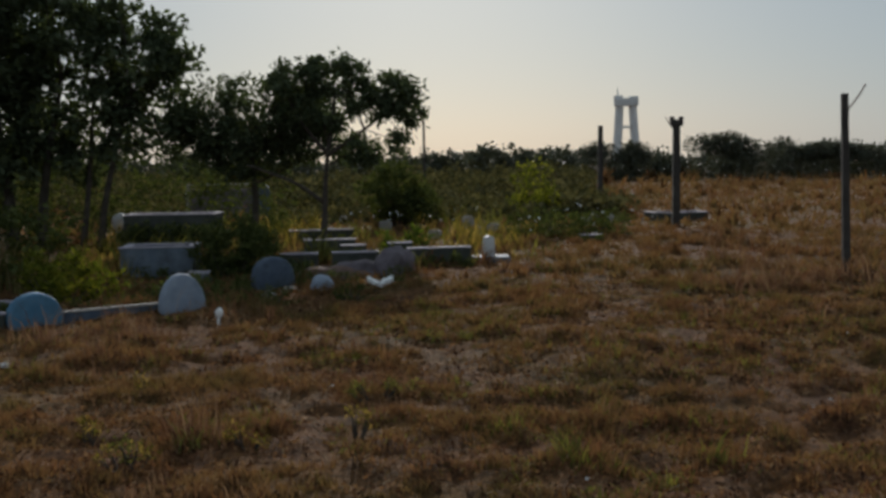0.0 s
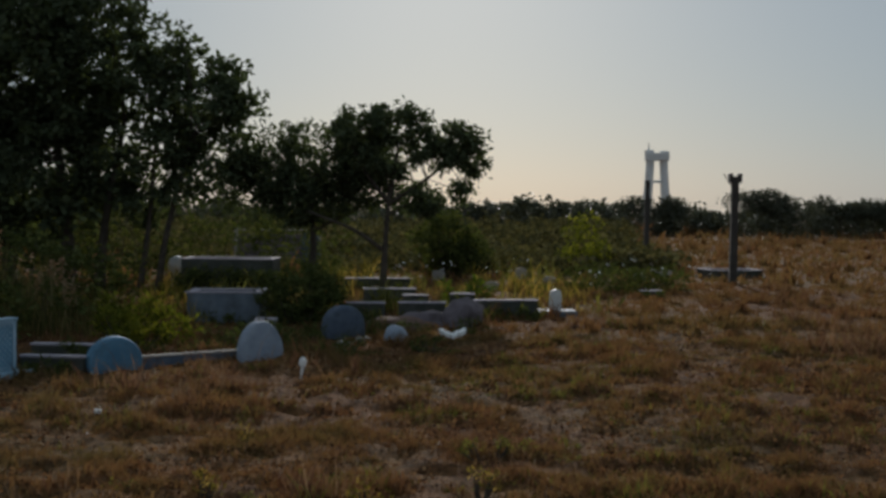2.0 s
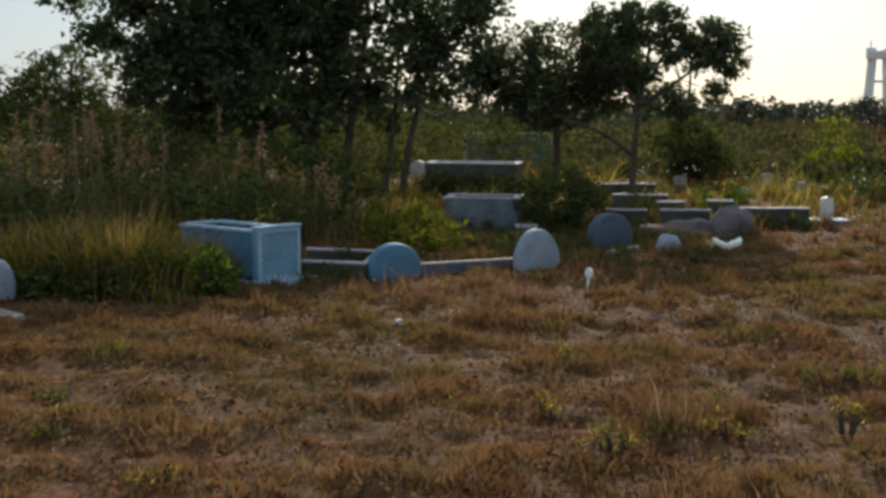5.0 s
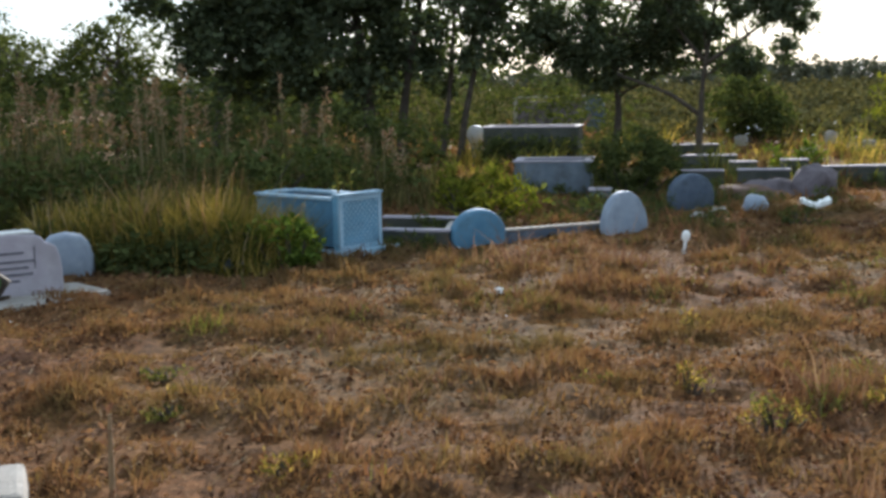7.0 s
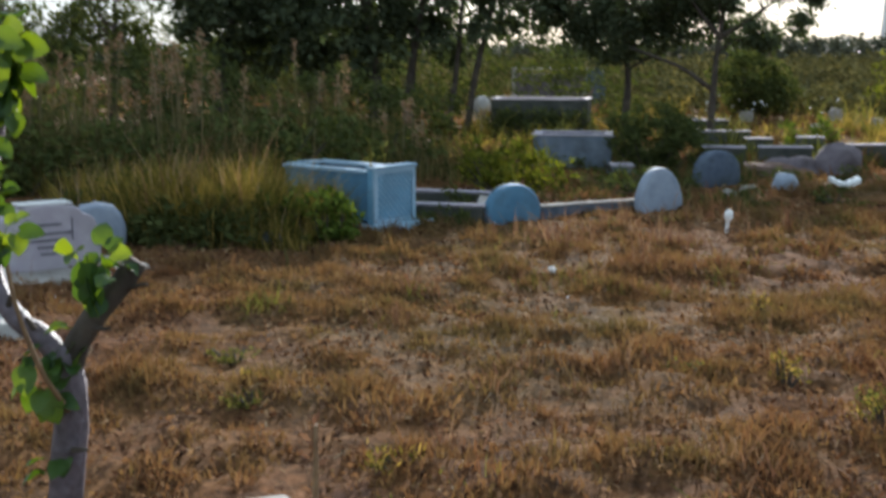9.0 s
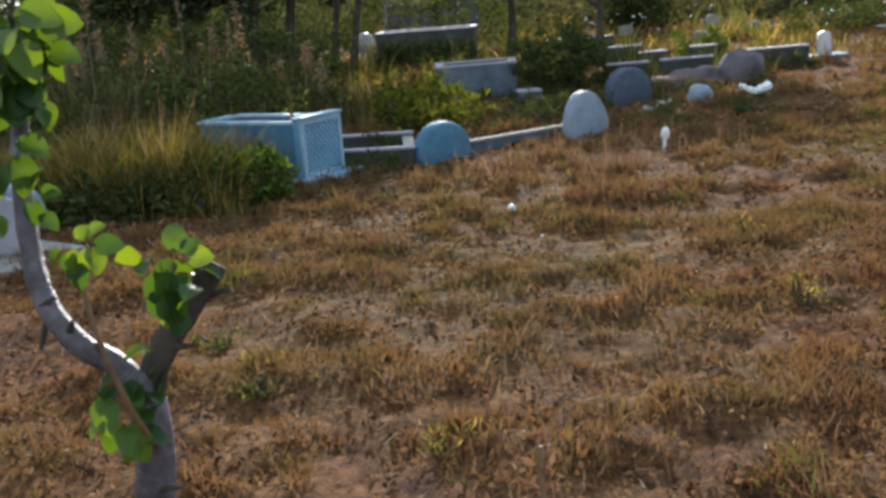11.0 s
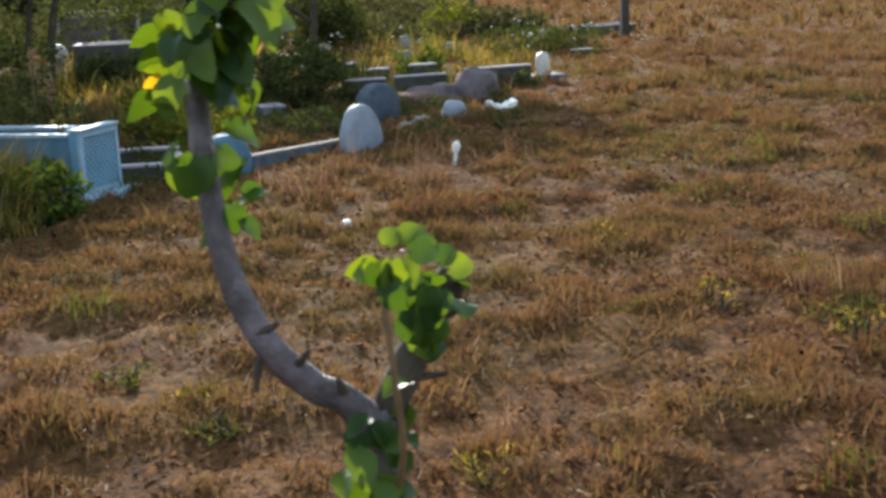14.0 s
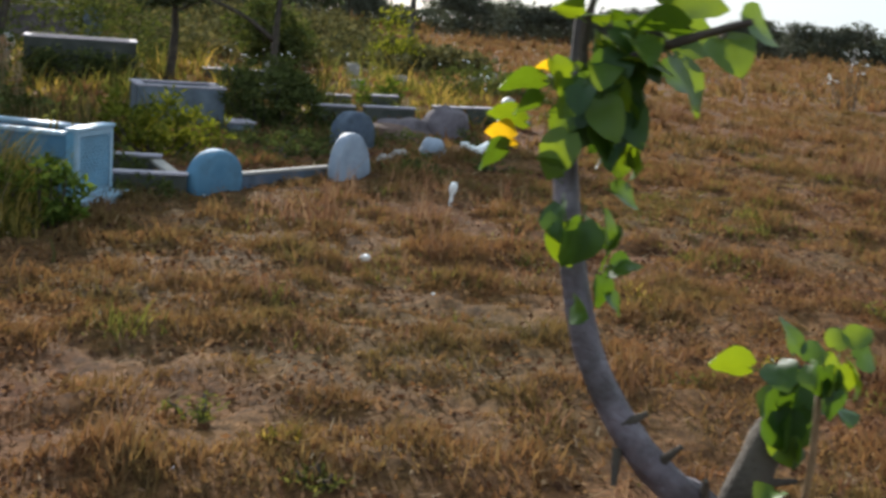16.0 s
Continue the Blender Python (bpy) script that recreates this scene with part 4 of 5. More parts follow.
def blue_tomb():
    """An open box tomb: front along local x, its length along local y, planted inside."""
    w, length, h, t = 0.58, 1.24, 0.52, 0.07
    root = thing("blue_tomb", pose(-5.83, 12.43, 0.0, 0, 0, AX), "turquoise limewashed box tomb with a lattice-patterned end on a plinth", "tomb")
    part("plinth", boxes(((w / 2 + 0.05, length / 2 - 0.06, 0.02), (w + 0.18, length + 0.2, 0.12)), bevel=0.012), BLUE_PALE, root)
    # side and inner end walls carry their shade as a darker limewash colour
    part("side_wall", boxes(((t / 2, length / 2 + 0.02, h / 2 + 0.08), (t, length - 0.1, h - 0.06)), bevel=0.006), BLUE_DEEP_SHADED, root)
    part("side_wall", boxes(((w - t / 2, length / 2 + 0.02, h / 2 + 0.08), (t, length - 0.1, h - 0.06)), bevel=0.006), BLUE_DEEP_SHADED, root)
    part("end_wall", boxes(((w / 2, length - t / 2 + 0.02, h / 2 + 0.08), (w - 2 * t - 0.004, t, h - 0.06)), bevel=0.006), BLUE_DEEP_SHADED, root)
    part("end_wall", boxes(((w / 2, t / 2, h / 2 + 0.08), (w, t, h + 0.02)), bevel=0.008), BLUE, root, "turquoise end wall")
    for a, b in (((w / 2, 0.02, h + 0.10), (w + 0.03, t + 0.05, 0.028)), ((t / 2, length / 2 + 0.04, h + 0.062), (t + 0.04, length - 0.1, 0.03)),
                 ((w - t / 2, length / 2 + 0.04, h + 0.062), (t + 0.04, length - 0.1, 0.03)), ((w / 2, length + 0.0, h + 0.062), (w - 2 * t - 0.05, t + 0.04, 0.03))):
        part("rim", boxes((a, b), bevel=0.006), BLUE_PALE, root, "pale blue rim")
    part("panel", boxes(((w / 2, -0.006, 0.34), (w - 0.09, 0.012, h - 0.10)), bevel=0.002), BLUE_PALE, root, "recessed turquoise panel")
    bm = bmesh.new()
    lattice(bm, w - 0.10, h - 0.11, 0.062, 0.012, 0.010, 0)
    bmesh.ops.transform(bm, matrix=Matrix.Translation((0.05, -0.015, 0.085 + 0.055)), verts=bm.verts)
    part("lattice", bm, BLUE, root, "turquoise raised lattice")
    for a, b in (((0.022, -0.014, 0.34), (0.045, 0.03, h)), ((w - 0.022, -0.014, 0.34), (0.045, 0.03, h)), ((w / 2, -0.014, 0.58), (w - 0.092, 0.03, 0.04)), ((w / 2, -0.014, 0.10), (w - 0.092, 0.03, 0.04))):
        part("panel_frame", boxes((a, b), bevel=0.004), BLUE_PALE, root)
    part("soil", boxes(((w / 2, length / 2 + 0.02, h - 0.02), (w - 2 * t - 0.01, length - 2 * t - 0.05, 0.1)), bevel=0.02), EARTH, root)
    return root


blue_tomb()
for px, py, ph in ((-5.98, 12.9, 0.34), (-5.86, 12.95, 0.26), (-6.03, 13.05, 0.24)):
    root = thing("potted_weed", pose(px, py, 0.53), "thin pale weed growing out of the blue tomb", "plant", "weeds in the tomb")
    n = 9
    me = tube_mesh("stem", [tube(curve_points([(0, 0, -0.03), (0.015, 0, ph * 0.5), (-0.03, 0.01, ph)], 5), [0.010, 0.009, 0.008, 0.006, 0.004], 5)])
    part("stem", me, HEDGE_GRASS, root)
    z = rng.uniform(0.25, 1, n) * ph
    part("leaves", leaves_mesh("leaves", np.stack([0 * z, 0 * z, z], 1), 0.07, 0.3, -0.5), WEED, root)


def slab_outline(profile, thick, bevel):
    """A standing slab from a half profile of (half width, height), bottom to top; it faces -y."""
    bm = bmesh.new()
    ring = [(-a, b) for a, b in profile] + [(a, b) for a, b in reversed(profile) if a > 1e-4]
    f = bm.faces.new([bm.verts.new((a, -thick / 2, b)) for a, b in ring])
    out = bmesh.ops.extrude_face_region(bm, geom=[f])
    vs = [g for g in out["geom"] if isinstance(g, bmesh.types.BMVert)]
    bmesh.ops.translate(bm, vec=(0, thick, 0), verts=vs)
    bmesh.ops.recalc_face_normals(bm, faces=bm.faces)
    edges = [e for e in bm.edges if abs(e.verts[0].co.y - e.verts[1].co.y) < 1e-6 and len(e.link_faces) == 2]
    bmesh.ops.bevel(bm, geom=edges, offset=bevel, segments=3, affect="EDGES", profile=0.5)
    return bm


egg = thing("pointed_headstone", pose(-3.22, 14.42, -0.03, -3, 0, 44), "pale grey egg-shaped headstone standing in the grass", "headstone")
prof = [(0.24, -0.08), (0.285, 0.04), (0.30, 0.13), (0.29, 0.22), (0.26, 0.31), (0.215, 0.39), (0.16, 0.45), (0.10, 0.492), (0.045, 0.512), (0.0, 0.517)]
part("stone", slab_outline(prof, 0.13, 0.03), STONE_PALE, egg, flat=False)
disc = thing("round_headstone", pose(-4.66, 13.45, -0.04, 4, 0, 40), "round-topped turquoise headstone with worn paint", "headstone")
prof = [(0.22, -0.06)] + [(0.31 * math.cos(a), 0.15 + 0.285 * math.sin(a)) for a in np.linspace(-0.35, math.pi / 2, 10)]
part("stone", slab_outline(prof, 0.15, 0.035), BLUE_DEEP_SHADED, disc, flat=False)


def kerb(a, b, width, height, mat, label, z=0.0, top=None):
    """A low wall from a to b, coloured dark as shade, with a lighter top course for sunlight."""
    a, b = Vector((*a, 0)), Vector((*b, 0))
    d = b - a
    m = (a + b) / 2
    root = thing("grave_kerb", pose(m.x, m.y, z, 0, 0, math.degrees(math.atan2(d.y, d.x))), label, "kerb", "grave kerbs")
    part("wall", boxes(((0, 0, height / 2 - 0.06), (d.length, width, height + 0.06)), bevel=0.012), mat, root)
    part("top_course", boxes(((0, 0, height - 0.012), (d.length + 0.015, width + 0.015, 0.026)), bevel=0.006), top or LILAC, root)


kerb((-4.42, 13.75), (-3.42, 14.5), 0.06, 0.145, BLUE_DIM, "low blue-grey kerb wall between two headstones", top=CONCRETE)
kerb((-5.95, 14.5), (-5.05, 14.45), 0.10, 0.19, SHADE_PLASTER, "low grave kerb with shade-dark wall and sunlit-pale top")
kerb((-5.62, 13.3), (-4.9, 13.25), 0.10, 0.20, SHADE_PLASTER, "low grave kerb beside the tomb with shade-dark wall and sunlit-pale top")
kerb((-4.95, 13.35), (-5.1, 14.4), 0.10, 0.15, SHADE_PLASTER, "low grave kerb joining two others", top=CONCRETE)
for a, b, h, mat in (((-2.75, 19.3), (-2.15, 19.35), 0.34, SHADE_PLASTER), ((-1.95, 19.6), (-1.2, 19.65), 0.33, SHADE_PLASTER), ((-0.75, 20.2), (0.3, 20.4), 0.33, SHADE_PLASTER), ((-2.9, 23.6), (-1.9, 23.7), 0.28, SHADE_PLASTER),
                     ((-2.05, 22.2), (-1.6, 22.3), 0.26, SHADE_PLASTER), ((-1.2, 22.4), (-0.75, 22.45), 0.28, SHADE_PLASTER), ((-3.6, 26.6), (-2.2, 26.8), 0.3, SHADE_PLASTER), ((2.7, 25.6), (3.15, 25.7), 0.16, SHADE_PLASTER)):
    kerb(a, b, 0.14, h, mat, "low plastered grave kerb with shade-dark wall and sunlit-pale top")


# weeds added to make the kerbs' fronts as dark as their shade
for wx, wy, ww, wh in ((-2.45, 19.0, 0.34, 0.2), (-1.6, 19.3, 0.4, 0.2), (-0.2, 19.95, 0.5, 0.18), (-2.4, 23.3, 0.5, 0.18), (-1.85, 21.9, 0.28, 0.16), (-1.0, 22.1, 0.28, 0.17), (-2.9, 26.3, 0.6, 0.2), (2.9, 25.3, 0.3, 0.2), (-5.3, 13.05, 0.26, 0.09), (-5.5, 14.25, 0.4, 0.12), (-4.55, 18.55, 0.4, 0.16)):
    bush("kerb_shade_weeds", "low dark weeds added along a grave kerb to darken its shaded front", "weeds", [(wx, wy, 0.06, ww, 0.14, wh), (wx + ww * 0.6, wy, 0.05, ww * 0.5, 0.14, wh * 0.8)], 480, 0.065, LEAF_OLIVE, 0.05, -0.4, 0.35, 10, "weeds along the kerbs")


def box_tomb(x, y, w, d, h, rz, body, label, z=0.0):
    """An open box of four plastered walls with a rim paled for sunlight, filled with earth, on a shade-dark plinth."""
    root = thing("box_tomb", pose(x, y, z, 0, 0, rz), label, "tomb", "box tombs")
    t = min(0.09, d * 0.22)
    for sy in (-1, 1):
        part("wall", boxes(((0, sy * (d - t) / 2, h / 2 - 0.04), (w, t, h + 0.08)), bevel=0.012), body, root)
        part("rim", boxes(((0, sy * (d - t) / 2, h + 0.010), (w + 0.05, t + 0.03, 0.026)), bevel=0.007), LILAC, root, "rim paled for sunlight")
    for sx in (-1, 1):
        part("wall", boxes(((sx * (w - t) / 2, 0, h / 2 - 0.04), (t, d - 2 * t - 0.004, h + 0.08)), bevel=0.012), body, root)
        part("rim", boxes(((sx * (w - t) / 2, 0, h + 0.008), (t + 0.03, d - 2 * t - 0.036, 0.026)), bevel=0.007), LILAC, root, "rim paled for sunlight")
    part("soil", boxes(((0, 0, h * 0.5 - 0.05), (w - 2 * t - 0.006, d - 2 * t - 0.006, h * 0.78)), bevel=0.02), EARTH, root)
    part("plinth", boxes(((0, 0, 0.0), (w + 0.12, d + 0.12, 0.10)), bevel=0.015), SHADE_PLASTER, root)
    return root


box_tomb(-4.6, 19.1, 1.12, 0.8, 0.50, 4, BLUE_GREY, "blue-grey plastered box tomb with a rim paled for sunlight")
# this tomb's walls hold their shade in the colour, its rim the sunlight
box_tomb(-5.87, 25.5, 1.9, 0.9, 0.74, 0, SHADE_PLASTER, "plastered box tomb with walls darkened for shade and a rim paled for sunlight")
box_tomb(-3.85, 18.35, 0.28, 0.35, 0.13, 8, BLUE_GREY, "small low whitewashed slab beside the tomb")
box_tomb(6.2, 33.6, 1.5, 1.0, 0.22, 10, SHADE_PLASTER, "low pale box tomb on the field edge")


def rock(name, label, category, x, y, z, sx, sy, sz, mat, rough=0.08, seed=1, group=""):
    """A rounded, uneven lump half sunk in the ground."""
    root = thing(name, pose(x, y, z), label, category, group)
    bm = bmesh.new()
    bmesh.ops.create_icosphere(bm, subdivisions=3, radius=1)
    for v in bm.verts:
        k = 1 + rough * noise.noise(v.co * 1.7 + Vector((seed * 3.1, 0, 0))) * 2 + rough * noise.noise(v.co * 5 + Vector((0, seed, 0)))
        v.co = Vector((v.co.x * sx * k, v.co.y * sy * k, v.co.z * sz * k))
    part("lump", bm, mat, root, flat=False)
    return root


ball = thing("ball_headstone", pose(-7.22, 26.3, 0), "small white ball-topped headstone beside a tomb", "headstone")
bm = bmesh.new()
bmesh.ops.create_uvsphere(bm, u_segments=20, v_segments=12, radius=0.2)
bmesh.ops.translate(bm, vec=(0, 0, 0.55), verts=bm.verts)
part("ball", bm, WHITE, ball, flat=False)
part("stem", boxes(((0, 0, 0.18), (0.22, 0.16, 0.44)), bevel=0.02), CONCRETE, ball)
blue_mound = thing("blue_headstone", pose(-2.58, 17.35, 0, 0, 0, 30), "low rounded blue-grey headstone with patchy paint", "headstone")
part("stone", slab_outline([(0.3, -0.05), (0.31, 0.15), (0.28, 0.28), (0.2, 0.38), (0.1, 0.43), (0.0, 0.44)], 0.2, 0.04), BLUE_DIM, blue_mound, flat=False)
rock("grave_mound", "rounded lilac-brown earth grave mound", "grave mound", -0.9, 19.0, 0.02, 0.36, 0.6, 0.40, LILAC_DIM, 0.16, 2)
rock("grave_mound", "low sunken lilac-brown earth grave mound", "grave mound", -1.45, 19.05, 0.0, 0.42, 0.5, 0.24, LILAC_DIM, 0.18, 9)
rock("stone_jar", "rounded pale grey-blue stone lying in the grass", "stone", -1.78, 16.5, 0.10, 0.16, 0.2, 0.16, STONE_PALE, 0.06, 3)
rock("field_stone", "rough grey stone lying near the kerbs", "stone", -2.2, 16.4, 0.02, 0.14, 0.12, 0.08, CONCRETE, 0.2, 4, "loose stones")
rock("field_stone", "rough grey stone lying near the kerbs", "stone", -2.45, 16.1, 0.02, 0.1, 0.1, 0.06, CONCRETE, 0.2, 5, "loose stones")
rock("earth_heap", "low reddish heap of earth among the graves", "earth heap", -1.9, 18.6, 0.0, 0.6, 0.5, 0.18, EARTH, 0.15, 6)
small = thing("small_headstone", pose(0.62, 20.75, 0, 0, 0, 6), "small upright whitewashed headstone on a low slab", "headstone")
part("stone", slab_outline([(0.10, 0.0), (0.10, 0.36), (0.08, 0.45), (0.0, 0.48)], 0.12, 0.02), WHITE, small, flat=False)
part("slab", boxes(((0.05, 0.1, 0.04), (0.62, 0.5, 0.16)), bevel=0.02), BLUE_GREY, small)
for fx, fy, fh in ((-2.9, 28.5, 0.3), (-1.7, 30.6, 0.36), (0.4, 31.5, 0.42), (1.0, 29.2, 0.3), (3.4, 31.0, 0.34), (4.3, 32.6, 0.32), (-0.4, 27.2, 0.28)):
    s = thing("far_headstone", pose(fx, fy, 0, 0, 0, 20 * math.sin(fx * 5)), "small weathered grey headstone among the weeds", "headstone", "far headstones")
    part("stone", slab_outline([(0.15, -0.03), (0.16, fh * 0.5), (0.15, fh * 0.66), (0.09, fh * 0.75), (0.0, fh * 0.77)], 0.1, 0.015), CONCRETE if fx > -2 else BLUE_DIM, s, flat=False)


def enclosure():
    """The low far grave enclosure: posts, a rail along the top and a blue headstone."""
    root = thing("grave_enclosure", pose(-7.12, 37.4, 0), "far low grave enclosure with a white top rail and grey walls", "enclosure")
    part("wall", boxes(((0, 0, 0.5), (2.1, 0.12, 1.0)), bevel=0.02), LILAC_DIM, root)
    part("rail", boxes(((0, 0, 1.13), (2.25, 0.12, 0.06)), bevel=0.01), CONCRETE, root)
    for px in (-1.07, 1.07):
        part("post", boxes(((px, -0.03, 0.58), (0.10, 0.2, 1.16)), bevel=0.01), CONCRETE, root)
    s = thing("tall_blue_headstone", pose(-5.62, 35.6, 0), "tall faded blue headstone beside the enclosure", "headstone")
    part("stone", slab_outline([(0.26, 0.0), (0.28, 0.85), (0.2, 1.12), (0.0, 1.2)], 0.22, 0.03), BLUE_DIM, s, flat=False)


enclosure()


def flowers():
    """White flecks that stand for sunlit edges among the far graves."""
    n = 42
    k = rng.integers(0, 16, n)
    cx, cy = rng.uniform(-3, 4.4, 16), rng.uniform(25, 34, 16)
    x, y = cx[k] + rng.normal(size=n) * 0.22, cy[k] + rng.normal(size=n) * 0.2
    c = np.stack([x, y, rng.uniform(0.25, 0.62, n)], 1)
    tagged(part("glint_flecks", leaves_mesh("glint_flecks", np.repeat(c, 2, 0), 0.065, 0.8, 0.0), WHITE_FLECK), "small white flecks standing for sunlit edges among the weeds", "flowers", kind="stuff")


flowers()

# ---------- small things in the grass ----------
marker = thing("grave_marker", pose(-2.55, 13.14, 0.0, 3, 6, 10), "small white wooden grave marker stuck in the ground", "marker")
part("stake", boxes(((0, 0, 0.06), (0.03, 0.02, 0.24)), bevel=0.004), WHITE_CLEAN, marker)
bm = bmesh.new()
bmesh.ops.create_uvsphere(bm, u_segments=12, v_segments=8, radius=0.055)
bmesh.ops.transform(bm, matrix=Matrix.Translation((0, 0, 0.17)) @ Matrix.Diagonal((0.8, 0.4, 1.1, 1)), verts=bm.verts)
part("plate", bm, WHITE_CLEAN, marker, flat=False)


def plastic_bag():
    """A crumpled white plastic bag with two raised ears."""
    root = thing("plastic_bag", pose(-1.03, 17.12, 0.02, 0, 0, 8), "crumpled white plastic bag lying in the grass", "bag")
    bm = bmesh.new()
    r = 9
    grid = [[bm.verts.new(((i / r - 0.5) * 0.36, (j / 5 - 0.5) * 0.2, 0.05 + 0.16 * abs(i / r - 0.5) ** 0.8 + 0.05 * noise.noise(Vector((i * 0.9, j * 1.1, 3))) - 0.04 * abs(j / 5 - 0.5))) for j in range(6)] for i in range(r + 1)]
    for i in range(r):
        for j in range(5):
            bm.faces.new((grid[i][j], grid[i + 1][j], grid[i + 1][j + 1], grid[i][j + 1]))
    out = bmesh.ops.extrude_face_region(bm, geom=list(bm.faces))
    bmesh.ops.translate(bm, vec=(0, 0, -0.05), verts=[g for g in out["geom"] if isinstance(g, bmesh.types.BMVert)])
    part("sheet", bm, WHITE_CLEAN, root)


plastic_bag()
rock("white_pebble", "small white stone in the dry grass", "stone", -3.91, 10.57, 0.055, 0.036, 0.03, 0.03, WHITE_CLEAN, 0.15, 7)
stick = thing("dead_stick", pose(-5.92, 10.2, 0.05), "short dead stick standing at the grass bank", "stick")
part("stem", tube_mesh("stem", [tube([(0, 0, -0.04), (0.01, 0, 0.08), (-0.015, 0, 0.18)], [0.014, 0.011, 0.006], 6)]), REED, stick)
dark_stone = rock("sunk_slab", "pale bluish slab lying beneath the grass bank", "slab", -6.48, 11.12, 0.14, 0.2, 0.1, 0.07, BLUE_DIM, 0.12, 8)


# ---------- the white graves ----------
def inscribed_grave():
    """A broad low headstone with shaped shoulders, a painted inscription and a slab before it."""
    root = thing("inscribed_headstone", pose(-7.55, 9.5, 0.07, 0, 0, 46), "broad whitewashed headstone with a faded dark inscription", "headstone")
    prof = [(0.40, -0.1), (0.39, 0.25), (0.375, 0.36), (0.35, 0.43), (0.31, 0.455), (0.27, 0.465), (0.24, 0.51), (0.2, 0.53), (0.0, 0.55)]
    part("stone", slab_outline(prof, 0.22, 0.018), LILAC, root)
    # thin white cap added to paint the sunlit line along the top
    part("cap", boxes(((0.0, 0.0, 0.549), (0.39, 0.2, 0.014)), bevel=0.005), WHITE, root, "top edge whitened as sunlit")
    for z, w in ((0.40, 0.20), (0.335, 0.28), (0.285, 0.26), (0.235, 0.24), (0.185, 0.12)):
        part("inscription_bar", boxes(((0.02 + 0.02 * math.sin(z * 60), -0.113, z), (w, 0.006, 0.02)), bevel=0.002), INK, root)
    for s in (-1, 1):
        part("inscription_frame", boxes(((0.02 + s * 0.16, -0.113, 0.36), (0.012, 0.006, 0.17)), bevel=0.002), INK, root)
    g2 = thing("shouldered_headstone", pose(-7.78, 10.75, 0.05, 0, 0, 30), "low round-shouldered pale blue headstone beside the grass bank", "headstone")
    part("stone", slab_outline([(0.22, -0.1), (0.23, 0.2), (0.2, 0.31), (0.13, 0.385), (0.0, 0.41)], 0.26, 0.04), STONE_PALE, g2, flat=False)


inscribed_grave()


def flat_slab(pts, z, thick, mat, label, name="grave_slab"):
    cx, cy = sum(p[0] for p in pts) / len(pts), sum(p[1] for p in pts) / len(pts)
    root = thing(name, pose(cx, cy, z), label, "slab", "grave slabs")
    bm = bmesh.new()
    f = bm.faces.new([bm.verts.new((x - cx, y - cy, 0)) for x, y in pts])
    out = bmesh.ops.extrude_face_region(bm, geom=[f])
    bmesh.ops.translate(bm, vec=(0, 0, -thick), verts=[g for g in out["geom"] if isinstance(g, bmesh.types.BMVert)])
    bmesh.ops.bevel(bm, geom=list(bm.edges), offset=0.015, segments=2, affect="EDGES")
    part("slab", bm, mat, root)


flat_slab([(-8.3, 9.0), (-7.35, 8.8), (-6.95, 9.35), (-6.85, 9.8), (-7.3, 10.1), (-8.2, 9.9)], 0.14, 0.14, CONCRETE, "cracked pale concrete slab under the white headstone")
flat_slab([(-7.9, 8.3), (-6.85, 8.1), (-6.68, 7.6), (-7.7, 7.4)], 0.16, 0.16, CONCRETE, "pale concrete grave slab lying in the grass")
for px, py, ph, pw, prz in ((-3.54, 3.17, 1.0, 0.21, 32), (-3.70, 3.13, 0.97, 0.16, 20)):
    root = thing("stone_post", pose(px, py, gz(px, py), 0, 0, prz), "squat pale stone post with a rough flat top", "post", "stone posts by the path")
    part("shaft", box(bmesh.new(), (0, 0, ph / 2 - 0.115), (pw * 0.92, pw * 0.92, ph + 0.17), 0.018), CONCRETE, root)
    part("top_stone", box(bmesh.new(), (0, 0, ph - 0.03), (pw, pw, 0.06), 0.014, taper=0.96), CONCRETE, root)
stalk = thing("dead_stalk", pose(-3.65, 3.88, gz(-3.65, 3.88)), "dry reddish-brown weed stalk standing by the path", "plant")
part("stem", tube_mesh("stem", [tube(curve_points([(0.02, 0, -0.03), (0.0, 0, 0.5), (0.005, 0, 0.92)], 6), [0.012, 0.011, 0.010, 0.009, 0.008, 0.005], 6)]), SHOOT, stalk)
pts = np.stack([rng.normal(size=60) * 0.008, rng.normal(size=60) * 0.008, rng.uniform(0.45, 0.93, 60)], 1)
tagged(part("seed_head", leaves_mesh("seed_head", pts, 0.03, 0.4, -0.6), RUST_GRASS, stalk), kind="stuff")
white_stone = thing("white_footstone", pose(-6.91, 7.73, 0.1, 0, 0, 25), "small white footstone with a low stepped base", "headstone")
part("stone", slab_outline([(0.14, 0.0), (0.14, 0.36), (0.12, 0.4), (0.0, 0.405)], 0.09, 0.012), WHITE, white_stone)
part("base", boxes(((0.02, -0.06, 0.02), (0.42, 0.34, 0.14)), bevel=0.02), WHITE, white_stone)


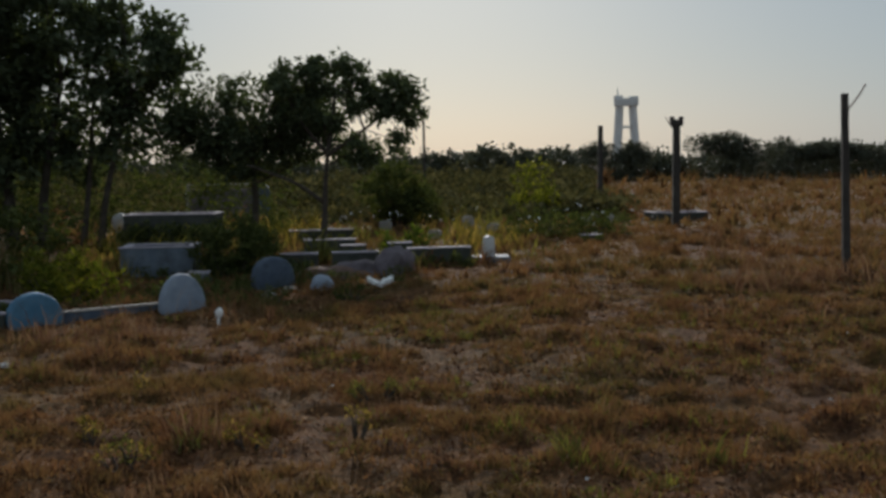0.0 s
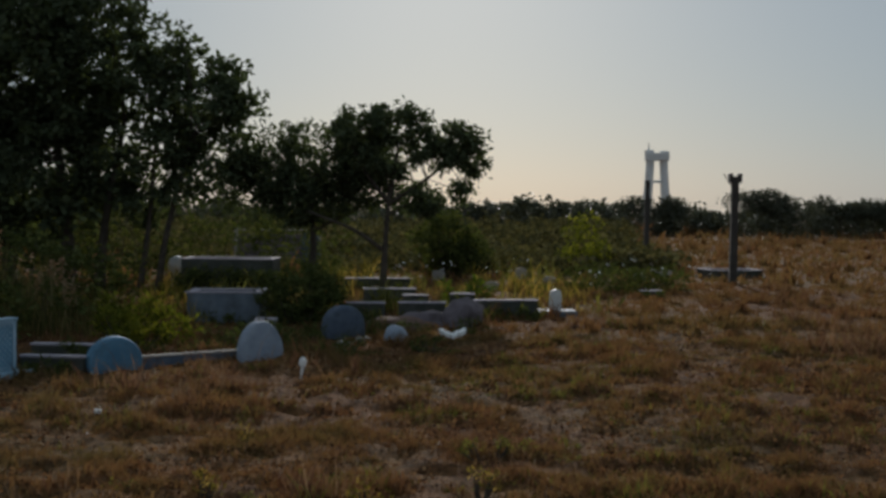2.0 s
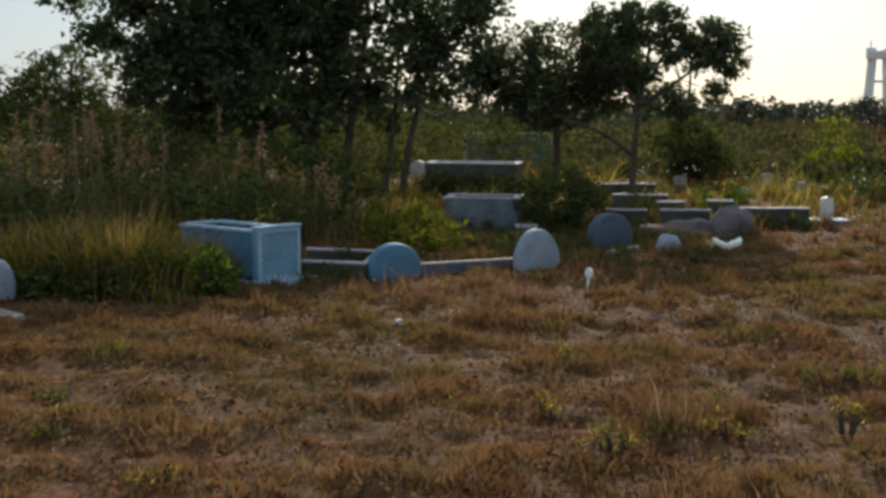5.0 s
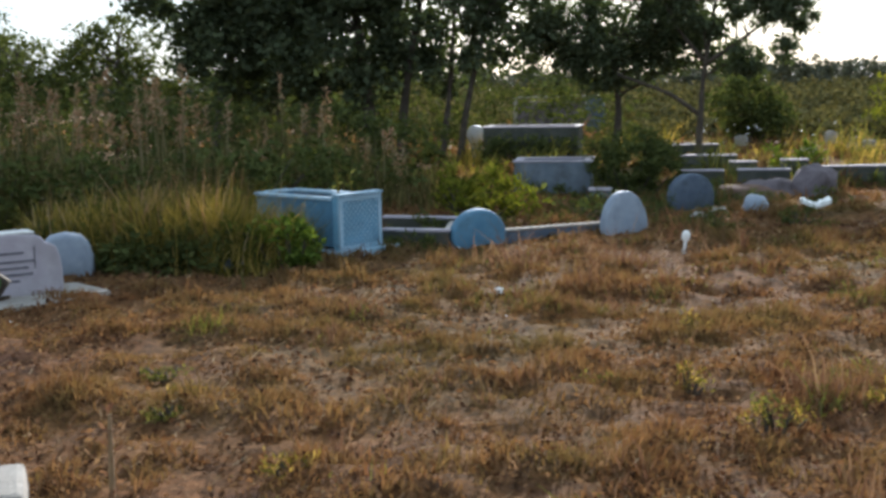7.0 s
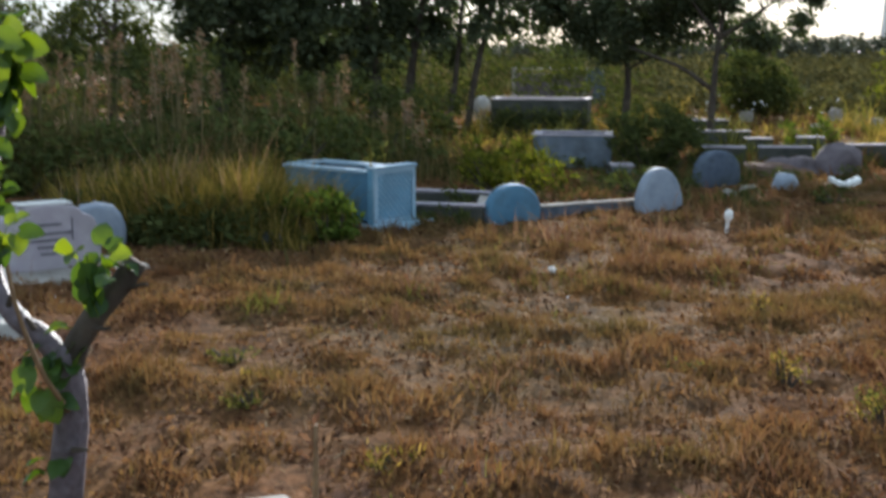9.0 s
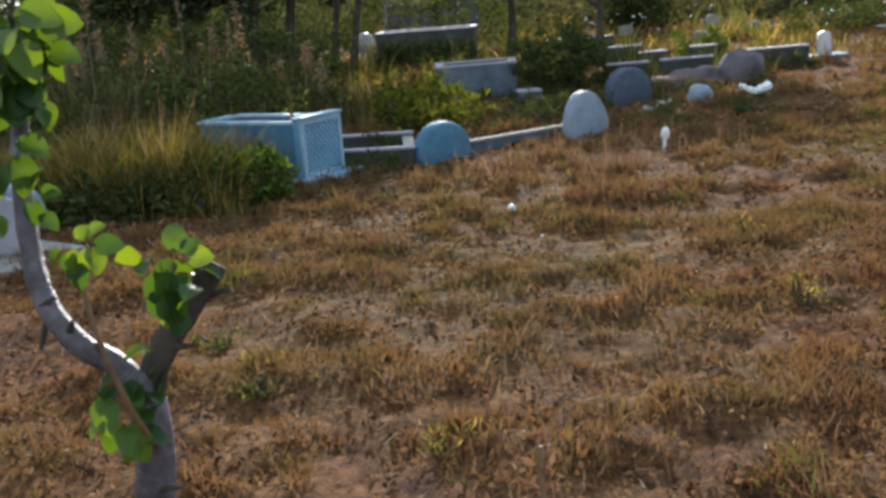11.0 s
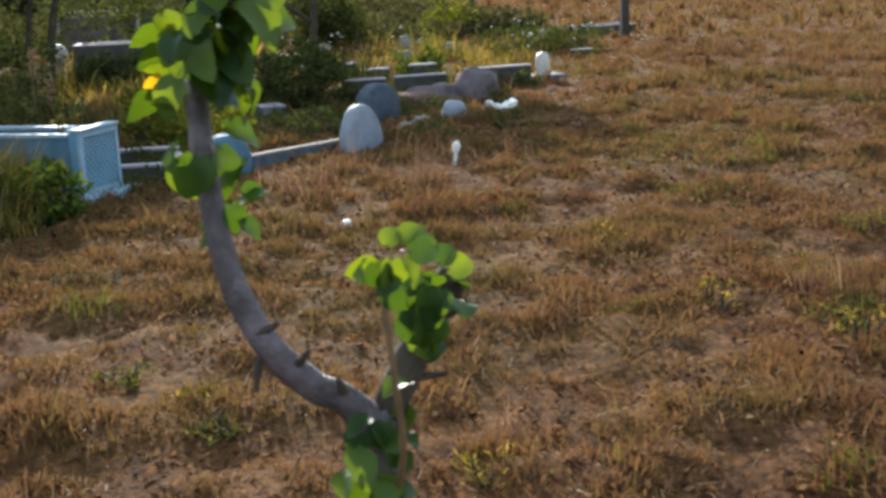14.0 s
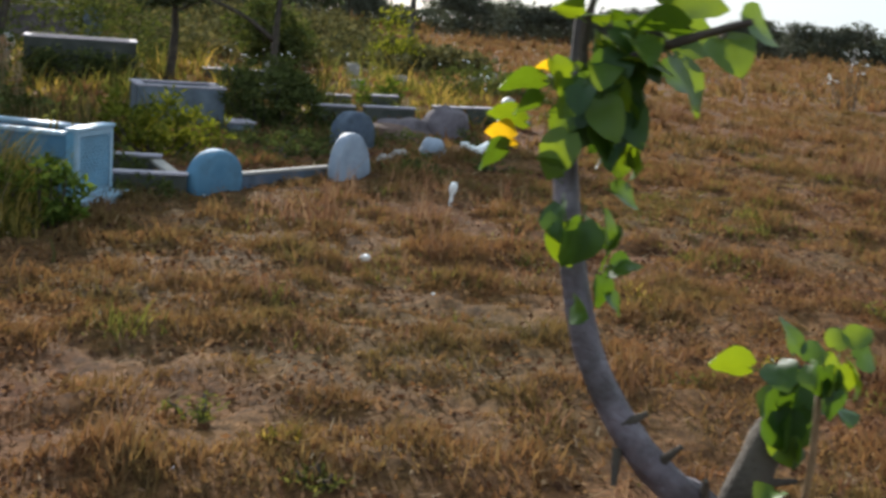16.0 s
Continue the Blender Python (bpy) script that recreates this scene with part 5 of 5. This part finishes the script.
# ---------- the sapling ----------
def leaf_mesh(name, length, width, cup, droop):
    """A broad heart-shaped leaf: a folded, cupped blade with a short stalk and some thickness along the rib."""
    bm = bmesh.new()
    rows = 7
    lines = []
    for i in range(rows):
        u = i / (rows - 1)
        half = width * 0.5 * math.sin(math.pi * min(1, 0.10 + 0.9 * u)) ** 0.6 * (1.18 - 0.35 * u) if 0 < i < rows - 1 else (width * 0.2 if i == 0 else 0.002)
        back = -0.12 * length * (1 - u) ** 4
        line = []
        for s in (-1, -0.5, 0, 0.5, 1):
            x = s * half
            y = 0.03 + length * u + back * abs(s)
            z = cup * abs(s) ** 1.5 * half - droop * u * u * length + 0.004 * math.sin(9 * u + 3 * s)
            line.append(bm.verts.new((x, y, z)))
        lines.append(line)
    for a, b in zip(lines, lines[1:]):
        for k in range(4):
            bm.faces.new((a[k], a[k + 1], b[k + 1], b[k]))
    st = bmesh.ops.create_cone(bm, segments=5, radius1=0.0022, radius2=0.0016, depth=0.035, cap_ends=True)["verts"]
    bmesh.ops.transform(bm, matrix=pose(0, 0.016, -0.001, 90, 0, 0), verts=st)
    me = bpy.data.meshes.new(name)
    bm.to_mesh(me)
    bm.free()
    me.polygons.foreach_set("use_smooth", np.ones(len(me.polygons), bool))
    return me


def sapling():
    bx, by = -4.63, 4.6
    z0 = gz(bx, by)
    root = thing("sapling", pose(bx, by, z0), "young pollarded tree with grey bark and bright green heart-shaped leaves", "sapling")
    base = Vector((bx, by, z0))

    def stem(name, pts, r0, r1, mat, n=14, seg=14, label="", p=0.8):
        cp = curve_points(pts, n)
        rad = [r0 + (r1 - r0) * (i / (n - 1)) ** p for i in range(n)]
        v, f = tube([c - base for c in cp], rad, seg, 0.17)
        return part(name, tube_mesh(name, [(v, f)]), mat, root, label, flat=False)

    trunk = [(-4.65, 4.6, z0 - 0.08), (-4.658, 4.6, 0.35), (-4.618, 4.6, 0.7), (-4.622, 4.587, 0.84), (-4.64, 4.586, 0.885)]
    stem("trunk", trunk, 0.058, 0.043, BARK)
    main = [(-4.62, 4.58, 0.85), (-4.68, 4.572, 0.925), (-4.75, 4.572, 0.97), (-4.82, 4.59, 1.045), (-4.868, 4.635, 1.13), (-4.895, 4.68, 1.22), (-4.915, 4.735, 1.385), (-4.915, 4.785, 1.51), (-4.90, 4.80, 1.66)]
    stem("main_branch", main, 0.036, 0.021, BARK, 24)
    stub = [(-4.62, 4.59, 0.80), (-4.59, 4.60, 0.90), (-4.53, 4.63, 1.0), (-4.47, 4.665, 1.08), (-4.435, 4.685, 1.135)]
    stem("cut_branch", stub, 0.037, 0.033, BARK_DARK, 12, 14, "dark cut-off branch", 1.0)
    shoot = [(-4.60, 4.55, 0.72), (-4.60, 4.42, 0.87), (-4.622, 4.352, 1.06), (-4.64, 4.335, 1.24)]
    stem("shoot", shoot, 0.0085, 0.0055, SHOOT, 8, 8, "thin brown side shoot")
    top = [(-4.90, 4.80, 1.64), (-4.86, 4.70, 1.69), (-4.80, 4.57, 1.74), (-4.76, 4.47, 1.77)]
    stem("top_twig", top, 0.012, 0.006, BARK_DARK, 8, 8)
    stem("top_twig", [(-4.885, 4.80, 1.64), (-4.90, 4.79, 1.74), (-4.87, 4.78, 1.86)], 0.012, 0.005, BARK_DARK, 8, 8)
    for p, d in (((-4.845, 4.585, 1.075), (0.035, -0.01, 0.02)), ((-4.775, 4.56, 1.015), (0.02, -0.02, 0.03)), ((-4.845, 4.59, 1.03), (-0.01, -0.02, -0.05)), ((-4.46, 4.66, 1.06), (0.055, 0.0, 0.012)), ((-4.55, 4.60, 0.95), (0.06, -0.01, 0.005)), ((-4.69, 4.545, 0.955), (-0.01, -0.015, 0.03)), ((-4.60, 4.56, 0.6), (0.05, -0.02, 0.01))):
        p, d = Vector(p), Vector(d)
        v, f = tube([p - base, p + d * 0.6 - base, p + d * 1.2 - base], [0.010, 0.008, 0.005], 7)
        part("knot", tube_mesh("knot", [(v, f)]), BARK_DARK, root)
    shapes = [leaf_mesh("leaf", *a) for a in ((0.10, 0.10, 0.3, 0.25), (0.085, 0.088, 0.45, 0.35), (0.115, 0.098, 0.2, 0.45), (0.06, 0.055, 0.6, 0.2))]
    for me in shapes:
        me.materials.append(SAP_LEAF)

    def leaf(p, yaw, pitch, roll=0.0, k=1.0, shape=None, mat=None, label=""):
        me = shapes[random.randrange(3) if shape is None else shape]
        if mat:
            me = me.copy()
            me.materials.clear()
            me.materials.append(mat)
        ob = new("leaf", me)
        ob.parent = root
        ob.matrix_basis = Matrix.Translation(Vector(p) - base) @ pose(0, 0, 0, pitch, roll, yaw) @ Matrix.Diagonal((k, k, k, 1))
        if label:
            tagged(ob, label)

    # yaw 0 points away from the lens (+y), 90 to the left, 180 towards the lens; pitch lifts the tip
    def cluster(c, n, spread, pitch=(-70, 10), k=1.0, yaws=(0, 360)):
        for i in range(n):
            o = Vector((random.gauss(0, 1) * spread[0], random.gauss(0, 1) * spread[1], random.gauss(0, 1) * spread[2]))
            leaf(Vector(c) + o, random.uniform(*yaws), random.uniform(*pitch), random.uniform(-35, 35), k * random.uniform(0.75, 1.15))

    random.seed(5)
    # the crown: dark leaves hang round the branch, lit ones stand out of it
    cluster((-4.885, 4.73, 1.64), 30, (0.026, 0.03, 0.035), (-85, -35), 0.72, (120, 320))
    cluster((-4.88, 4.73, 1.71), 26, (0.032, 0.035, 0.035), (-60, 15), 0.74, (120, 340))
    cluster((-4.865, 4.73, 1.79), 8, (0.03, 0.03, 0.02), (-10, 45), 0.72, (0, 360))
    for p, yaw, pitch, roll, k in (((-4.80, 4.70, 1.67), 285, -8, 50, 0.75), ((-4.81, 4.70, 1.73), 275, 15, 60, 0.95), ((-4.84, 4.68, 1.78), 250, 25, 50, 0.9), ((-4.77, 4.50, 1.765), 285, -5, 50, 0.85), ((-4.78, 4.54, 1.75), 170, -30, 20, 0.8),
                                   ((-4.83, 4.62, 1.72), 220, -40, 10, 0.85), ((-4.80, 4.56, 1.75), 60, 20, 40, 0.7), ((-4.95, 4.79, 1.605), 85, -12, 45, 0.7), ((-4.945, 4.80, 1.64), 65, 5, 40, 0.65), ((-4.92, 4.74, 1.75), 110, 30, 30, 0.65),
                                   ((-4.83, 4.70, 1.57), 250, -75, 15, 0.7), ((-4.84, 4.68, 1.54), 265, -70, 70, 0.6)):
        leaf(p, yaw, pitch, roll, k)
    leaf((-4.975, 4.885, 1.515), 80, -25, 55, 0.68, 2)
    leaf((-4.972, 4.87, 1.52), 60, 35, 60, 0.66, 1, SAP_YELLOW, "yellowed leaf")
    leaf((-4.955, 4.86, 1.555), 65, 35, 50, 0.6, 2)
    leaf((-4.94, 4.80, 1.66), 80, 20, 40, 0.35, 1, SAP_YELLOW, "yellowed leaf")
    # broad dark leaves before the branch below the crown, a small bright tuft and one lit leaf under them
    for p, yaw, pitch, roll, k in (((-4.955, 4.67, 1.435), 165, -80, 10, 0.78), ((-4.925, 4.65, 1.445), 190, -82, -15, 0.95), ((-4.89, 4.67, 1.45), 235, -65, 0, 0.8), ((-4.955, 4.68, 1.46), 110, -60, 20, 0.75), ((-4.89, 4.66, 1.475), 265, -25, 30, 0.75), ((-4.955, 4.69, 1.475), 100, 55, 20, 0.5),
                                   ((-4.925, 4.665, 1.275), 100, -70, 80, 0.55), ((-4.875, 4.68, 1.33), 200, -75, 10, 0.5), ((-4.865, 4.685, 1.29), 240, -40, 30, 0.45), ((-4.865, 4.69, 1.31), 265, 40, 20, 0.5), ((-4.86, 4.69, 1.33), 285, 20, 60, 0.5), ((-4.87, 4.69, 1.35), 300, 65, 10, 0.5), ((-4.88, 4.69, 1.36), 30, 75, 10, 0.45)):
        leaf(p, yaw, pitch, roll, k)
    # the tuft on the cut branch
    for p, yaw, pitch, roll, k in (((-4.575, 4.60, 1.165), 75, 15, 60, 0.72), ((-4.535, 4.58, 1.17), 170, -80, 5, 0.95), ((-4.50, 4.585, 1.16), 200, -75, -20, 0.9), ((-4.555, 4.575, 1.12), 160, -85, 20, 0.8), ((-4.515, 4.57, 1.11), 190, -80, 0, 0.85),
                                   ((-4.48, 4.59, 1.17), 280, 10, 60, 0.55), ((-4.51, 4.60, 1.18), 20, 70, 15, 0.6), ((-4.49, 4.60, 1.17), 330, 55, 30, 0.5), ((-4.54, 4.59, 1.07), 150, -70, 30, 0.6), ((-4.50, 4.59, 1.06), 220, -65, -30, 0.6)):
        leaf(p, yaw, pitch, roll, k)
    cluster((-4.515, 4.605, 1.13), 8, (0.022, 0.02, 0.03), (-60, 10), 0.6)
    cluster((-4.57, 4.55, 0.92), 5, (0.02, 0.02, 0.05), (-60, 30), 0.6, (90, 270))
    cluster((-4.665, 4.51, 0.87), 8, (0.025, 0.02, 0.04), (-80, -10), 0.72, (90, 260))
    cluster((-4.64, 4.53, 0.80), 5, (0.03, 0.02, 0.04), (-60, 10), 0.6, (90, 270))
    # the shoot's own leaves
    for p, yaw, pitch, roll, k in (((-4.645, 4.33, 1.275), 160, -80, 10, 0.6), ((-4.62, 4.325, 1.28), 200, -75, -10, 0.65), ((-4.605, 4.33, 1.275), 240, -60, 0, 0.55), ((-4.60, 4.33, 1.27), 280, 5, 60, 0.5), ((-4.63, 4.335, 1.275), 330, 60, 20, 0.45), ((-4.66, 4.335, 1.27), 110, -50, 40, 0.5), ((-4.61, 4.335, 1.285), 290, 45, 30, 0.45), ((-4.63, 4.33, 1.25), 190, -60, 0, 0.5)):
        leaf(p, yaw, pitch, roll, k)
    cluster((-4.65, 4.55, 0.55), 4, (0.03, 0.02, 0.05), (-60, 10), 0.7, (60, 300))


sapling()
